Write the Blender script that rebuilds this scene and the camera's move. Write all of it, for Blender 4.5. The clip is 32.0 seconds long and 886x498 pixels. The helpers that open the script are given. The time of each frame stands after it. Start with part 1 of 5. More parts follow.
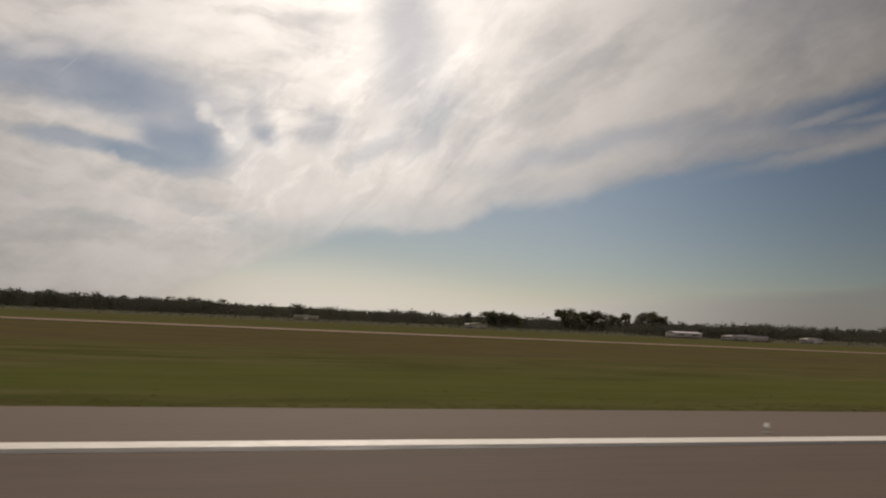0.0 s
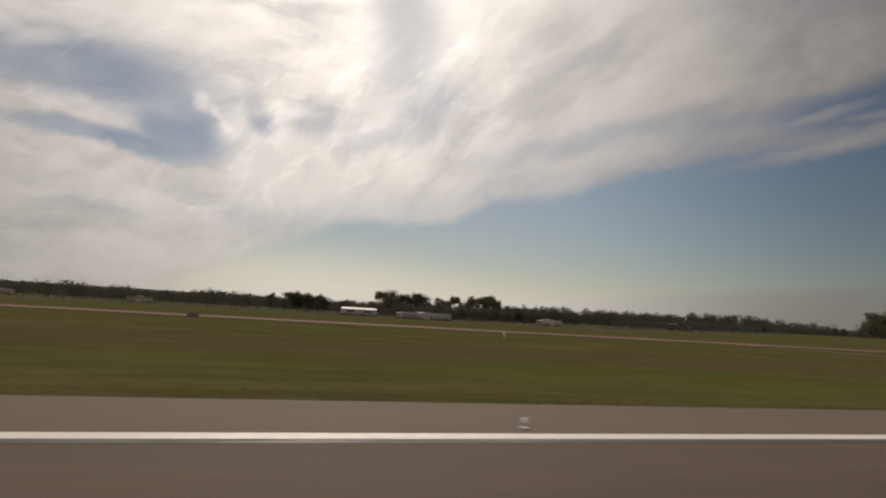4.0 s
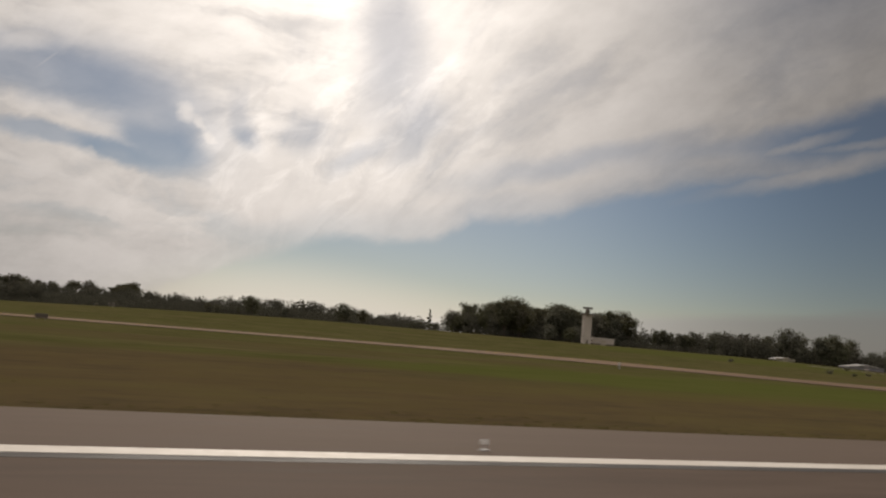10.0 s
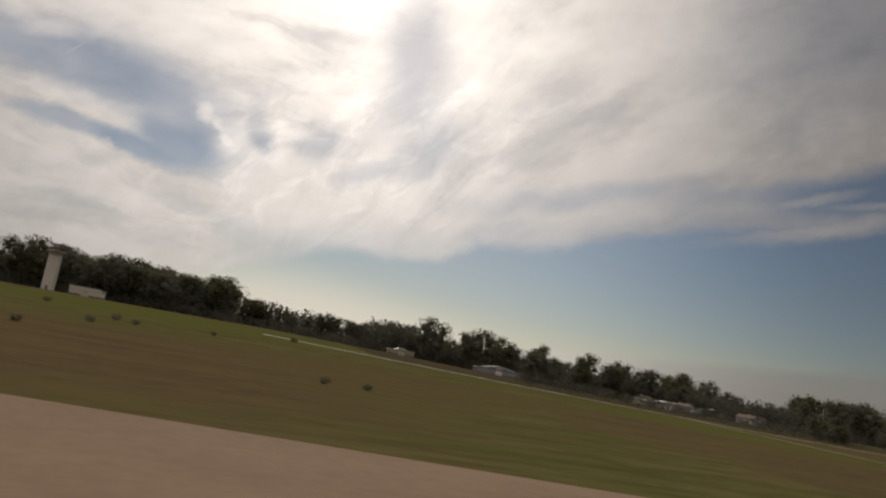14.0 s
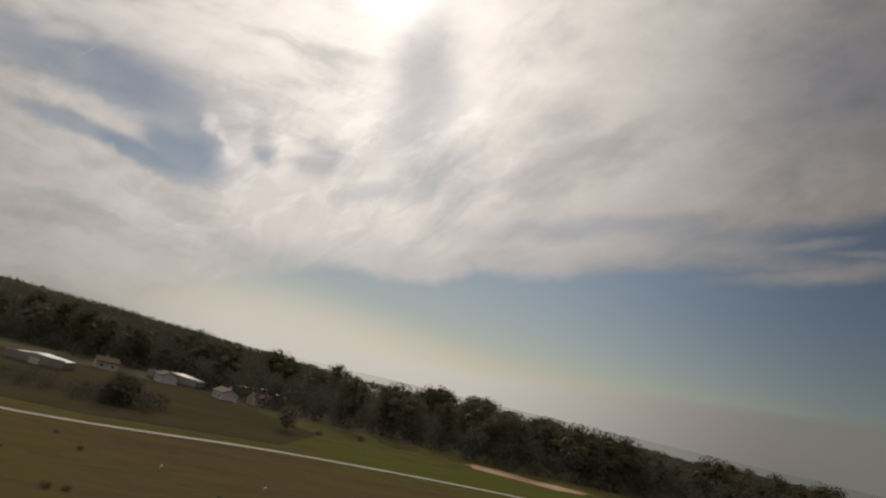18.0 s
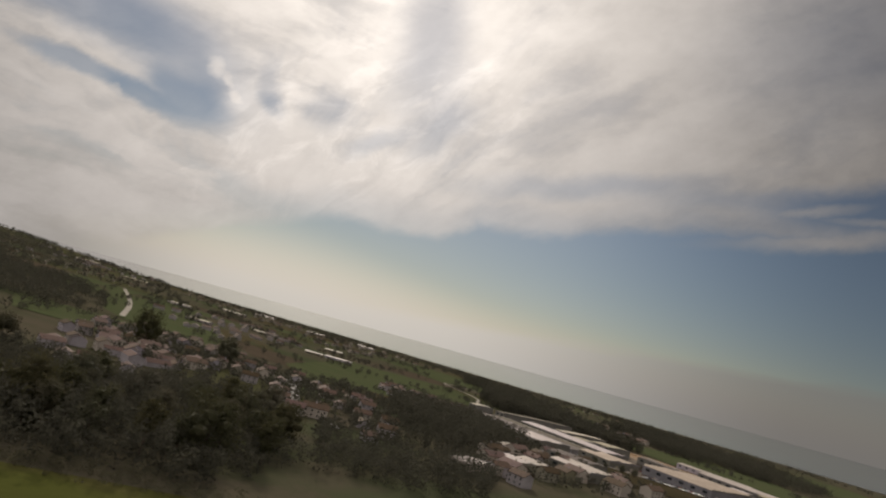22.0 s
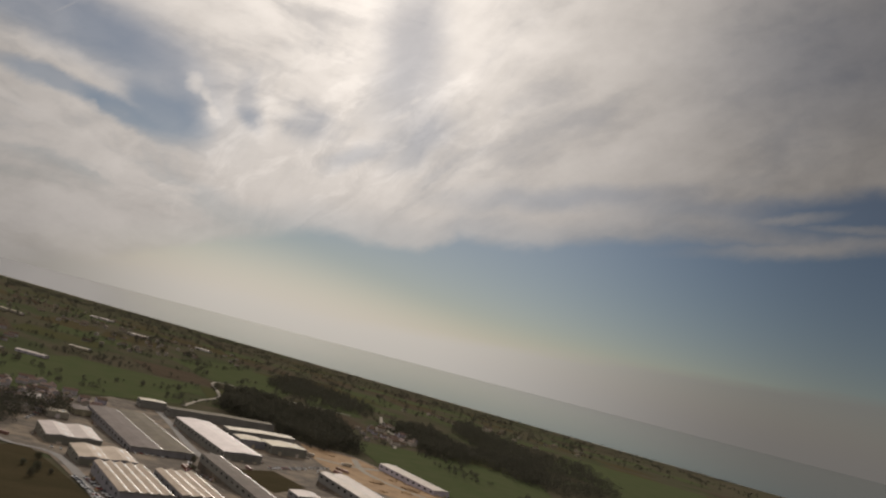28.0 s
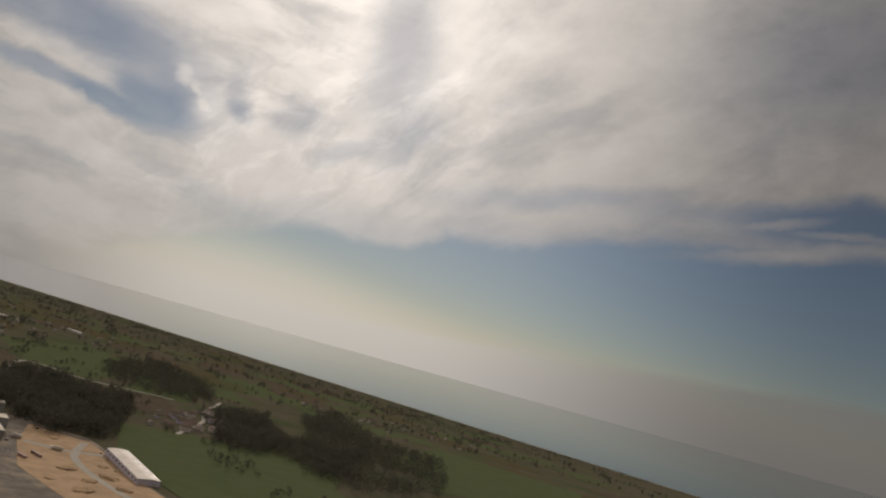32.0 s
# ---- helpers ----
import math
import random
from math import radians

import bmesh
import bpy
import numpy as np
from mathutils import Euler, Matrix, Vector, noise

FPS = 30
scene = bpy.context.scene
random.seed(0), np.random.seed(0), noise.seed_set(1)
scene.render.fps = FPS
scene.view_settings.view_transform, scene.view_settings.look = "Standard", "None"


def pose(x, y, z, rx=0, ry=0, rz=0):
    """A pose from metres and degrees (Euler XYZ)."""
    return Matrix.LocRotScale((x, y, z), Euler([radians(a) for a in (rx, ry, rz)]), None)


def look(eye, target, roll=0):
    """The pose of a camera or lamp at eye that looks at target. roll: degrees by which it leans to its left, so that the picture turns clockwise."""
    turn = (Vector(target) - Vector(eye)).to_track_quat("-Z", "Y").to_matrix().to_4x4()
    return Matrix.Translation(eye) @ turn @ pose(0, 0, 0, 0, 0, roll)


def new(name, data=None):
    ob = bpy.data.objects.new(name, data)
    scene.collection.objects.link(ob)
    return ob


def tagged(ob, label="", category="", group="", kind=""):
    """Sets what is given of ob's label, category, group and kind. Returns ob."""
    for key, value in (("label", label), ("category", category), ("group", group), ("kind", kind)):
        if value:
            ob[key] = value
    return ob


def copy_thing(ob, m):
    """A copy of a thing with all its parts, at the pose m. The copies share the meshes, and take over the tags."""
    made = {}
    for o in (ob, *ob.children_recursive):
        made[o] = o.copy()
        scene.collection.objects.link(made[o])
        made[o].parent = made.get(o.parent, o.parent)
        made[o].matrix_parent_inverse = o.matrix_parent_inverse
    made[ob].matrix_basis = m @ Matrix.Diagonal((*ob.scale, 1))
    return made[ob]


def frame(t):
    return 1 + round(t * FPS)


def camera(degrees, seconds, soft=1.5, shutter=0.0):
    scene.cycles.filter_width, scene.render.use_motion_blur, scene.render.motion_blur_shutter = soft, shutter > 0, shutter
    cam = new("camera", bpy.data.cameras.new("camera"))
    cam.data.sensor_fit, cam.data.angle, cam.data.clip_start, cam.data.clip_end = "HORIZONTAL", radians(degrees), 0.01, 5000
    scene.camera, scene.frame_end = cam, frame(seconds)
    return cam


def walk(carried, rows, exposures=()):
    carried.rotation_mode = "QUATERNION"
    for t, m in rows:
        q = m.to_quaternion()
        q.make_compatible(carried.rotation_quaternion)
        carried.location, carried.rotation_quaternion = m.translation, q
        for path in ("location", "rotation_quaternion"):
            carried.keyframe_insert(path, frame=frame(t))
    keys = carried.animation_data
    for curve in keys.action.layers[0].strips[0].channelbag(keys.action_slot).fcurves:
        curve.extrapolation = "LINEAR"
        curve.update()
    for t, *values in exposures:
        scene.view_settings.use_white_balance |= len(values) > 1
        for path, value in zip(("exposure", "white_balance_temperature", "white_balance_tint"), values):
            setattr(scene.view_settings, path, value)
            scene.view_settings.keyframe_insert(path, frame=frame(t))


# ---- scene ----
# The place is laid out in real metres and built at half size (K), because the aircraft's
# take-off speed of 77 m/s is beyond the allowed pace of the camera. Runway runs along +x.
K = 0.5
cam = camera(60.3, 32.0, soft=2.2, shutter=0.12)
PATH = [
    (0, -0.0, -0.0, 3.39, 95.49, -2.70, -19.88),
    (0.5, 29.2, 0.0, 3.39, 95.29, -2.69, -20.29),
    (1, 58.8, 0.0, 3.39, 95.51, -2.64, -19.60),
    (1.5, 88.8, 0.0, 3.39, 95.49, -2.51, -19.32),
    (2, 119.2, -0.0, 3.39, 95.65, -2.68, -20.53),
    (2.5, 149.9, -0.0, 3.39, 95.44, -2.74, -20.15),
    (3, 181.0, -0.0, 3.39, 94.95, -3.31, -20.55),
    (3.5, 212.5, 0.0, 3.45, 94.97, -3.41, -20.19),
    (5.5, 342.2, 0.0, 3.39, 94.86, -3.18, -20.48),
    (6, 375.6, -0.0, 3.39, 95.39, -3.24, -20.87),
    (6.5, 409.3, -0.0, 3.39, 95.27, -2.94, -20.83),
    (7, 443.5, -0.0, 3.39, 94.68, -3.22, -21.03),
    (7.5, 478.0, -0.0, 3.39, 95.66, -3.03, -21.18),
    (8, 512.9, -0.0, 3.39, 95.75, -3.11, -21.00),
    (8.5, 548.2, 0.0, 3.39, 95.67, -3.09, -21.48),
    (9, 583.9, 0.0, 3.33, 96.05, -3.99, -21.59),
    (9.5, 620.0, 0.0, 3.40, 95.54, -4.03, -21.60),
    (10, 656.5, 0.0, 3.50, 96.41, -4.82, -21.81),
    (10.5, 693.3, 0.0, 3.70, 96.31, -5.98, -21.63),
    (11, 730.5, 0.0, 3.90, 96.82, -6.50, -21.56),
    (11.5, 768.1, -0.0, 4.10, 96.75, -8.19, -21.73),
    (12, 806.0, -0.0, 4.40, 96.97, -9.29, -21.69),
    (12.5, 844.2, -0.0, 4.80, 97.31, -9.32, -21.91),
    (13, 882.7, -0.0, 5.40, 97.67, -9.40, -21.89),
    (13.5, 921.2, -0.0, 6.20, 98.02, -9.61, -21.96),
    (15.5, 1073.9, -0.0, 11.93, 97.40, -12.21, -22.72),
    (16, 1112.1, -0.0, 15.02, 96.64, -12.86, -22.84),
    (16.5, 1150.4, -0.1, 18.40, 96.60, -13.41, -22.68),
    (17, 1188.7, -0.1, 22.13, 98.18, -13.14, -23.02),
    (17.5, 1227.0, -0.1, 26.15, 99.38, -12.95, -23.42),
    (18, 1265.4, -0.2, 30.38, 100.03, -13.24, -22.84),
    (18.5, 1303.9, -0.3, 34.77, 99.87, -13.32, -23.11),
    (19, 1342.4, -0.4, 39.34, 97.30, -14.63, -22.38),
    (19.5, 1380.9, -0.6, 44.07, 95.87, -15.31, -22.05),
    (20, 1419.4, -0.8, 48.96, 95.27, -15.94, -21.71),
    (20.5, 1458.0, -1.0, 53.98, 95.53, -15.70, -22.09),
    (21, 1496.5, -1.2, 59.14, 95.74, -15.50, -22.49),
    (21.5, 1535.0, -1.4, 64.45, 96.39, -15.07, -22.44),
    (22, 1573.4, -1.6, 69.89, 96.56, -15.30, -22.89),
    (22.5, 1611.7, -1.7, 75.45, 97.76, -15.33, -23.44),
    (23, 1649.9, -1.8, 81.11, 98.69, -14.82, -23.36),
    (23.5, 1688.2, -1.9, 86.82, 99.65, -14.15, -23.41),
    (24, 1726.4, -2.0, 92.55, 100.32, -13.88, -23.14),
    (24.5, 1764.6, -2.0, 98.28, 100.89, -13.19, -23.15),
    (25, 1802.9, -2.1, 103.99, 100.50, -13.24, -23.30),
    (25.5, 1841.3, -2.1, 109.68, 99.47, -12.89, -23.30),
    (27.5, 1995.2, -2.3, 132.01, 96.33, -14.23, -24.18),
    (28, 2033.8, -2.3, 137.46, 97.84, -14.29, -24.21),
    (28.5, 2072.5, -2.4, 142.88, 98.71, -14.28, -24.32),
    (29, 2111.1, -2.4, 148.31, 98.11, -14.59, -24.38),
    (29.5, 2149.9, -2.4, 153.78, 97.15, -14.87, -24.44),
    (30, 2188.6, -2.4, 159.30, 96.81, -15.06, -24.63),
    (30.5, 2227.4, -2.4, 164.89, 96.66, -14.90, -24.61),
    (31, 2266.2, -2.5, 170.53, 97.41, -15.03, -24.63),
    (31.5, 2305.1, -2.5, 176.21, 97.75, -15.20, -24.67),
    (32, 2344.0, -2.5, 181.90, 97.98, -15.35, -25.32),
]
walk(cam, [(t, pose(x * K, y * K, z * K, a, b, c)) for t, x, y, z, a, b, c in PATH],
     exposures=[(0.0, 0.12, 6870, 13.5), (12.0, 0.2, 6870, 13.5), (16.0, 0.2, 6870, 13.5), (17.0, 0.22, 6870, 13.5), (18.0, 0.0, 6870, 13.5), (19.0, -0.06, 6870, 13.5), (20.0, 0.1, 6870, 13.5), (21.0, 0.12, 6870, 13.5), (23.0, -0.05, 6870, 13.5), (24.0, -0.2, 6870, 13.5), (25.0, -0.25, 6870, 13.5), (28.0, -0.1, 6870, 13.5), (30.0, -0.16, 6870, 13.5), (32.0, -0.08, 6870, 13.5)])

# ---- daylight: a sun behind thin high cloud, ahead of the camera ----
SUN_AZ, SUN_EL = radians(12.3), radians(27.2)
sun_dir = Vector((math.sin(SUN_AZ) * math.cos(SUN_EL), math.cos(SUN_AZ) * math.cos(SUN_EL), math.sin(SUN_EL)))
sun = new("sun", bpy.data.lights.new("sun", "SUN"))
sun.data.energy, sun.data.angle, sun.data.color = 1.9, radians(2.0), (1.0, 0.93, 0.82)
sun.matrix_world = look(sun_dir * 100, (0, 0, 0))


class Nodes:
    """Small helper to write node trees as expressions."""

    def __init__(self, tree):
        self.tree = tree
        tree.nodes.clear()

    def add(self, kind, **kw):
        n = self.tree.nodes.new(kind)
        for key, value in kw.items():
            if key == "operation":
                n.operation = value
            elif key == "data_type":
                n.data_type = value
            elif key == "blend_type":
                n.blend_type = value
            elif key == "noise_dimensions":
                n.noise_dimensions = value
            elif key == "interpolation_type":
                n.interpolation_type = value
            elif key == "vector_type":
                n.vector_type = value
            elif key == "feature":
                n.feature = value
        return n

    def put(self, socket, value):
        if isinstance(value, bpy.types.NodeSocket):
            self.tree.links.new(value, socket)
        elif value is not None:
            socket.default_value = value

    def math(self, op, a, b=None, c=None, clamp=False):
        n = self.add("ShaderNodeMath", operation=op)
        n.use_clamp = clamp
        for s, v in zip(n.inputs, (a, b, c)):
            self.put(s, v)
        return n.outputs[0]

    def vmath(self, op, a, b=None, out=0):
        n = self.add("ShaderNodeVectorMath", operation=op)
        self.put(n.inputs[0], a)
        self.put(n.inputs[1], b)
        return n.outputs[out]

    def noise(self, vec, scale, detail=4.0, rough=0.55, distort=0.0, color=False):
        n = self.add("ShaderNodeTexNoise")
        self.put(n.inputs["Vector"], vec)
        n.inputs["Scale"].default_value, n.inputs["Detail"].default_value = scale, detail
        n.inputs["Roughness"].default_value, n.inputs["Distortion"].default_value = rough, distort
        return n.outputs["Color" if color else "Fac"]

    def mapped(self, vec, loc=(0, 0, 0), rot=0.0, scale=(1, 1, 1)):
        n = self.add("ShaderNodeMapping", vector_type="TEXTURE")
        self.put(n.inputs["Vector"], vec)
        n.inputs["Location"].default_value = loc
        n.inputs["Rotation"].default_value = (0, 0, radians(rot))
        n.inputs["Scale"].default_value = scale
        return n.outputs[0]

    def ramp(self, v, lo, hi, a=0.0, b=1.0, smooth=True):
        n = self.add("ShaderNodeMapRange", interpolation_type="SMOOTHSTEP" if smooth else "LINEAR")
        for s, x in zip(n.inputs, (v, lo, hi, a, b)):
            self.put(s, x)
        return n.outputs[0]

    def mix(self, f, a, b, blend="MIX"):
        n = self.add("ShaderNodeMix", data_type="RGBA", blend_type=blend)
        n.clamp_factor = True
        self.put(n.inputs[0], f)
        for s, v in ((n.inputs[6], a), (n.inputs[7], b)):
            if isinstance(v, tuple) and len(v) == 3:
                v = (*v, 1.0)
            self.put(s, v)
        return n.outputs[2]

    def xyz(self, x, y, z=0.0):
        n = self.add("ShaderNodeCombineXYZ")
        for s, v in zip(n.inputs, (x, y, z)):
            self.put(s, v)
        return n.outputs[0]


def sky_world():
    world = bpy.data.worlds.new("sky")
    scene.world = world
    world.use_nodes = True
    n = Nodes(world.node_tree)
    d = n.add("ShaderNodeTexCoord").outputs["Generated"]
    sky = n.add("ShaderNodeTexSky")
    sky.sky_type, sky.sun_disc = "NISHITA", False
    sky.sun_elevation, sky.sun_rotation = SUN_EL, SUN_AZ
    sky.altitude, sky.air_density, sky.dust_density, sky.ozone_density = 60, 1.0, 0.1, 1.5
    # plane of the cloud sheet: u across, v up, facing 22 degrees ahead of abeam
    fx, fy = math.sin(radians(22)), math.cos(radians(22))
    ahead = n.math("MAXIMUM", n.vmath("DOT_PRODUCT", d, (fx, fy, 0), 1), 0.12)
    u = n.math("DIVIDE", n.vmath("DOT_PRODUCT", d, (fy, -fx, 0), 1), ahead)
    up = n.add("ShaderNodeSeparateXYZ")
    n.put(up.inputs[0], d)
    v = n.math("DIVIDE", up.outputs[2], ahead)
    p0 = n.xyz(u, v)
    # ragged edges
    wob = n.vmath("SUBTRACT", n.noise(p0, 4.0, 3, 0.5, color=True), (0.5, 0.5, 0.5))
    fine = n.vmath("SUBTRACT", n.noise(n.mapped(p0, (0, 0, 0), 20.0, (1.0, 0.6, 1)), 13.0, 7, 0.58, color=True), (0.5, 0.5, 0.5))
    wob = n.vmath("MULTIPLY", wob, (0.075, 0.034, 0))
    fine = n.vmath("MULTIPLY", fine, (0.036, 0.024, 0))
    hair = n.vmath("SUBTRACT", n.noise(n.mapped(p0, (0, 0, 0), 35.0, (1.6, 0.7, 1)), 42.0, 5, 0.6, color=True), (0.5, 0.5, 0.5))
    hair = n.vmath("MULTIPLY", hair, (0.010, 0.009, 0))
    p = n.vmath("ADD", n.vmath("ADD", n.vmath("ADD", p0, wob), fine), hair)
    split = n.add("ShaderNodeSeparateXYZ")
    n.put(split.inputs[0], p)
    pu, pv = split.outputs[0], split.outputs[1]

    def stroke(cu, cv, a, b, rot, soft=0.45):
        q = n.mapped(p, (cu, cv, 0), rot, (a, b, 1))
        return n.ramp(n.vmath("LENGTH", q, None, 1), 1.0 + soft, max(0.0, 1.0 - soft))

    # lower edge of the cloud deck, in straight pieces
    edge = n.math("MULTIPLY_ADD", pu, 0.39, 0.181)
    for at, k in ((-0.169, -0.296), (-0.03, 0.50), (0.02, -0.48), (0.13, 0.207), (0.275, -0.097), (0.42, -0.05)):
        edge = n.math("MULTIPLY_ADD", n.math("MAXIMUM", n.math("SUBTRACT", pu, at), 0.0), k, edge)
    above = n.math("SUBTRACT", pv, edge)
    deck = n.math("MULTIPLY_ADD", n.ramp(above, -0.012, 0.010), 0.62, n.math("MULTIPLY", n.ramp(above, -0.006, 0.055), 0.38))
    rim = n.math("MULTIPLY", n.ramp(above, -0.004, 0.045), n.ramp(above, 0.17, 0.05))
    # streaks that fan out from low ahead of the sun, level ones towards the left
    su, sv = n.math("ADD", pu, 0.26), n.math("ADD", pv, 0.05)
    ang = n.math("ARCTAN2", sv, su)
    rad = n.math("POWER", n.math("ADD", n.math("MULTIPLY", su, su), n.math("MULTIPLY", sv, sv)), 0.5)
    fan = n.noise(n.xyz(n.math("MULTIPLY", ang, 3.0), n.math("MULTIPLY", rad, 1.5), 0.7), 3.0, 5, 0.55, 0.3)
    fan_fine = n.noise(n.xyz(n.math("MULTIPLY", ang, 6.0), n.math("MULTIPLY", rad, 2.5), 2.7), 3.0, 4, 0.55, 0.3)
    level = n.noise(n.mapped(p, (0, 0, 0), -6.0, (1.0, 0.26, 1)), 5.0, 5, 0.56, 0.2)
    puffs = n.noise(n.mapped(p, (3.1, 1.7, 0), 28.0, (1.5, 0.8, 1)), 6.0, 8, 0.6, 0.0)
    left = n.ramp(n.math("MULTIPLY_ADD", v, -0.5, u), -0.22, -0.42)
    tex = n.math("ADD", n.math("MULTIPLY", n.math("MULTIPLY_ADD", fan_fine, 0.4, fan), 0.33), n.math("MULTIPLY", puffs, 0.54))
    tex = n.math("ADD", n.math("MULTIPLY", tex, n.math("SUBTRACT", 1.0, left)), n.math("MULTIPLY", n.math("MULTIPLY_ADD", puffs, 0.3, n.math("MULTIPLY", level, 0.7)), left))
    soft = n.add("ShaderNodeSeparateXYZ")
    n.put(soft.inputs[0], n.vmath("ADD", p0, wob))
    tu, tv = n.math("ADD", soft.outputs[0], 0.26), n.math("ADD", soft.outputs[1], 0.05)
    far_off = n.math("POWER", n.math("ADD", n.math("MULTIPLY", tu, tu), n.math("MULTIPLY", tv, tv)), 0.5)
    streak = n.noise(n.xyz(n.math("MULTIPLY", n.math("ARCTAN2", tv, tu), 5.0), n.math("MULTIPLY", far_off, 2.2), 5.1), 4.0, 6, 0.55, 0.2)
    cover = n.math("MULTIPLY", deck, n.math("MAXIMUM", n.ramp(n.math("MULTIPLY_ADD", streak, 0.20, tex), 0.40, 0.62, n.math("MAXIMUM", n.ramp(u, -0.1, 0.15, 0.62, 0.76), n.math("MULTIPLY", left, 0.78)), 1.0), n.math("MULTIPLY", rim, 0.92)))
    holes = ((-0.398, 0.217, 0.066, 0.028, -20, 0.82), (-0.462, 0.207, 0.060, 0.014, -14, 0.78), (-0.372, 0.240, 0.036, 0.018, -42, 0.55), (-0.56, 0.224, 0.090, 0.012, -6, 0.62), (-0.105, 0.385, 0.110, 0.046, -82, 0.55),
             (-0.57, 0.308, 0.17, 0.040, -8, 0.62), (0.545, 0.318, 0.15, 0.030, 14, 0.92), (0.19, 0.252, 0.11, 0.014, 17, 0.42),
             (-0.139, 0.222, 0.034, 0.012, 40, 0.45), (-0.212, 0.250, 0.030, 0.026, -30, 0.38), (-0.060, 0.262, 0.050, 0.020, 50, 0.42), (-0.300, 0.262, 0.036, 0.011, -62, 0.34),
             (0.50, 0.56, 0.20, 0.10, 25, 0.35), (-0.44, 0.285, 0.13, 0.045, -25, 0.50), (-0.283, 0.236, 0.020, 0.009, -30, 0.55), (-0.40, 0.125, 0.22, 0.016, -4, 0.30), (0.05, 0.215, 0.09, 0.014, 15, 0.22), (0.34, 0.275, 0.10, 0.012, 16, 0.35))
    for cu, cv, a, b, rot, k in holes:
        cover = n.math("MULTIPLY", cover, n.math("SUBTRACT", 1.0, n.math("MULTIPLY", stroke(cu, cv, a, b, rot, 0.5 if k > 0.6 else 0.8), k)))
    # bank of cloud with a crisp upper edge under the large gap
    bank = n.math("ADD", 0.187, n.ramp(pu, -0.462, -0.50, 0.0, 0.028))
    bank = n.math("MULTIPLY", n.ramp(n.math("SUBTRACT", bank, pv), -0.005, 0.012), n.math("MULTIPLY", deck, n.ramp(u, -0.28, -0.34)))
    cover = n.math("MAXIMUM", cover, n.math("MULTIPLY", bank, n.ramp(level, 0.36, 0.60, 0.70, 1.0)))
    wisps = ((-0.372, 0.272, 0.020, 0.014, -40, 0.80), (-0.352, 0.256, 0.030, 0.009, -48, 0.80), (-0.330, 0.236, 0.022, 0.011, -35, 0.90), (-0.318, 0.224, 0.010, 0.007, -20, 0.75),
             (-0.300, 0.285, 0.026, 0.009, -62, 0.75), (-0.272, 0.258, 0.034, 0.009, -58, 0.80), (-0.262, 0.225, 0.030, 0.010, -50, 0.7), 
             (-0.075, 0.343, 0.016, 0.010, 40, 0.55), (-0.080, 0.318, 0.020, 0.010, 60, 0.7), (-0.100, 0.285, 0.040, 0.010, 42, 0.75), (-0.076, 0.288, 0.024, 0.005, 30, 0.6), (-0.055, 0.300, 0.024, 0.006, 32, 0.6), (-0.17, 0.250, 0.05, 0.012, 55, 0.7),
             (-0.575, 0.258, 0.100, 0.011, -7, 0.70), (-0.60, 0.352, 0.080, 0.022, 8, 0.75), (0.485, 0.262, 0.12, 0.011, 17, 0.75), (0.56, 0.302, 0.09, 0.006, 10, 0.50), (0.44, 0.288, 0.07, 0.008, 20, 0.60),
             (0.46, 0.41, 0.045, 0.035, 40, 0.75), (0.00, 0.40, 0.13, 0.016, 50, 0.75), (0.06, 0.44, 0.03, 0.022, 30, 0.7), (-0.56, 0.175, 0.07, 0.006, -14, 0.8), (0.20, 0.33, 0.16, 0.02, 38, 0.35))
    thick = 0.0
    for cu, cv, a, b, rot, k in wisps:
        one = n.math("MULTIPLY", stroke(cu, cv, a, b, rot, 0.9), k)
        cover = n.math("MAXIMUM", cover, one)
        thick = n.math("MAXIMUM", one, thick)
    trail = n.ramp(n.vmath("LENGTH", n.mapped(p0, (-0.575, 0.322, 0), 42.0, (0.085, 0.007, 1)), None, 1), 1.0, 0.0)
    cover = n.math("MAXIMUM", cover, n.math("MULTIPLY", trail, 0.42))
    # haze along the horizon, thicker towards the sun
    haze = n.math("MULTIPLY", n.ramp(v, n.ramp(u, -0.25, 0.10, 0.108, 0.066), -0.015), n.ramp(u, 0.60, -0.30, 0.85, 1.0))
    # glow of the sun through the sheet
    near = n.vmath("DOT_PRODUCT", d, tuple(sun_dir), 1)
    near = n.math("MAXIMUM", near, 0.0)
    glow, core, wide = n.math("POWER", near, 70.0), n.math("POWER", near, 1500.0), n.math("POWER", near, 9.0)
    mottle = n.noise(n.mapped(p0, (0, 0, 0), 25.0, (1.3, 0.9, 1)), 15.0, 8, 0.65)
    curl = n.noise(n.mapped(p, (0.7, 0.2, 0), 40.0, (1.5, 0.75, 1)), 17.0, 8, 0.62, 0.9)
    curl = n.math("MULTIPLY", n.ramp(curl, 0.44, 0.68), n.ramp(n.vmath("LENGTH", n.mapped(p0, (-0.18, 0.24, 0), 25.0, (0.30, 0.12, 1)), None, 1), 1.3, 0.4))
    body = n.math("ADD", n.math("MULTIPLY_ADD", curl, 0.20, n.ramp(tex, 0.32, 0.60, 0.885, 1.12)), n.math("MULTIPLY", thick, 0.12))
    body = n.math("MULTIPLY", body, n.ramp(mottle, 0.3, 0.7, 0.93, 1.065, smooth=False))
    light = n.math("MULTIPLY", body, n.math("ADD", n.math("MULTIPLY_ADD", wide, 4.5, 1.95), n.math("MULTIPLY_ADD", glow, 1.9, n.math("MULTIPLY", core, 6.0))))
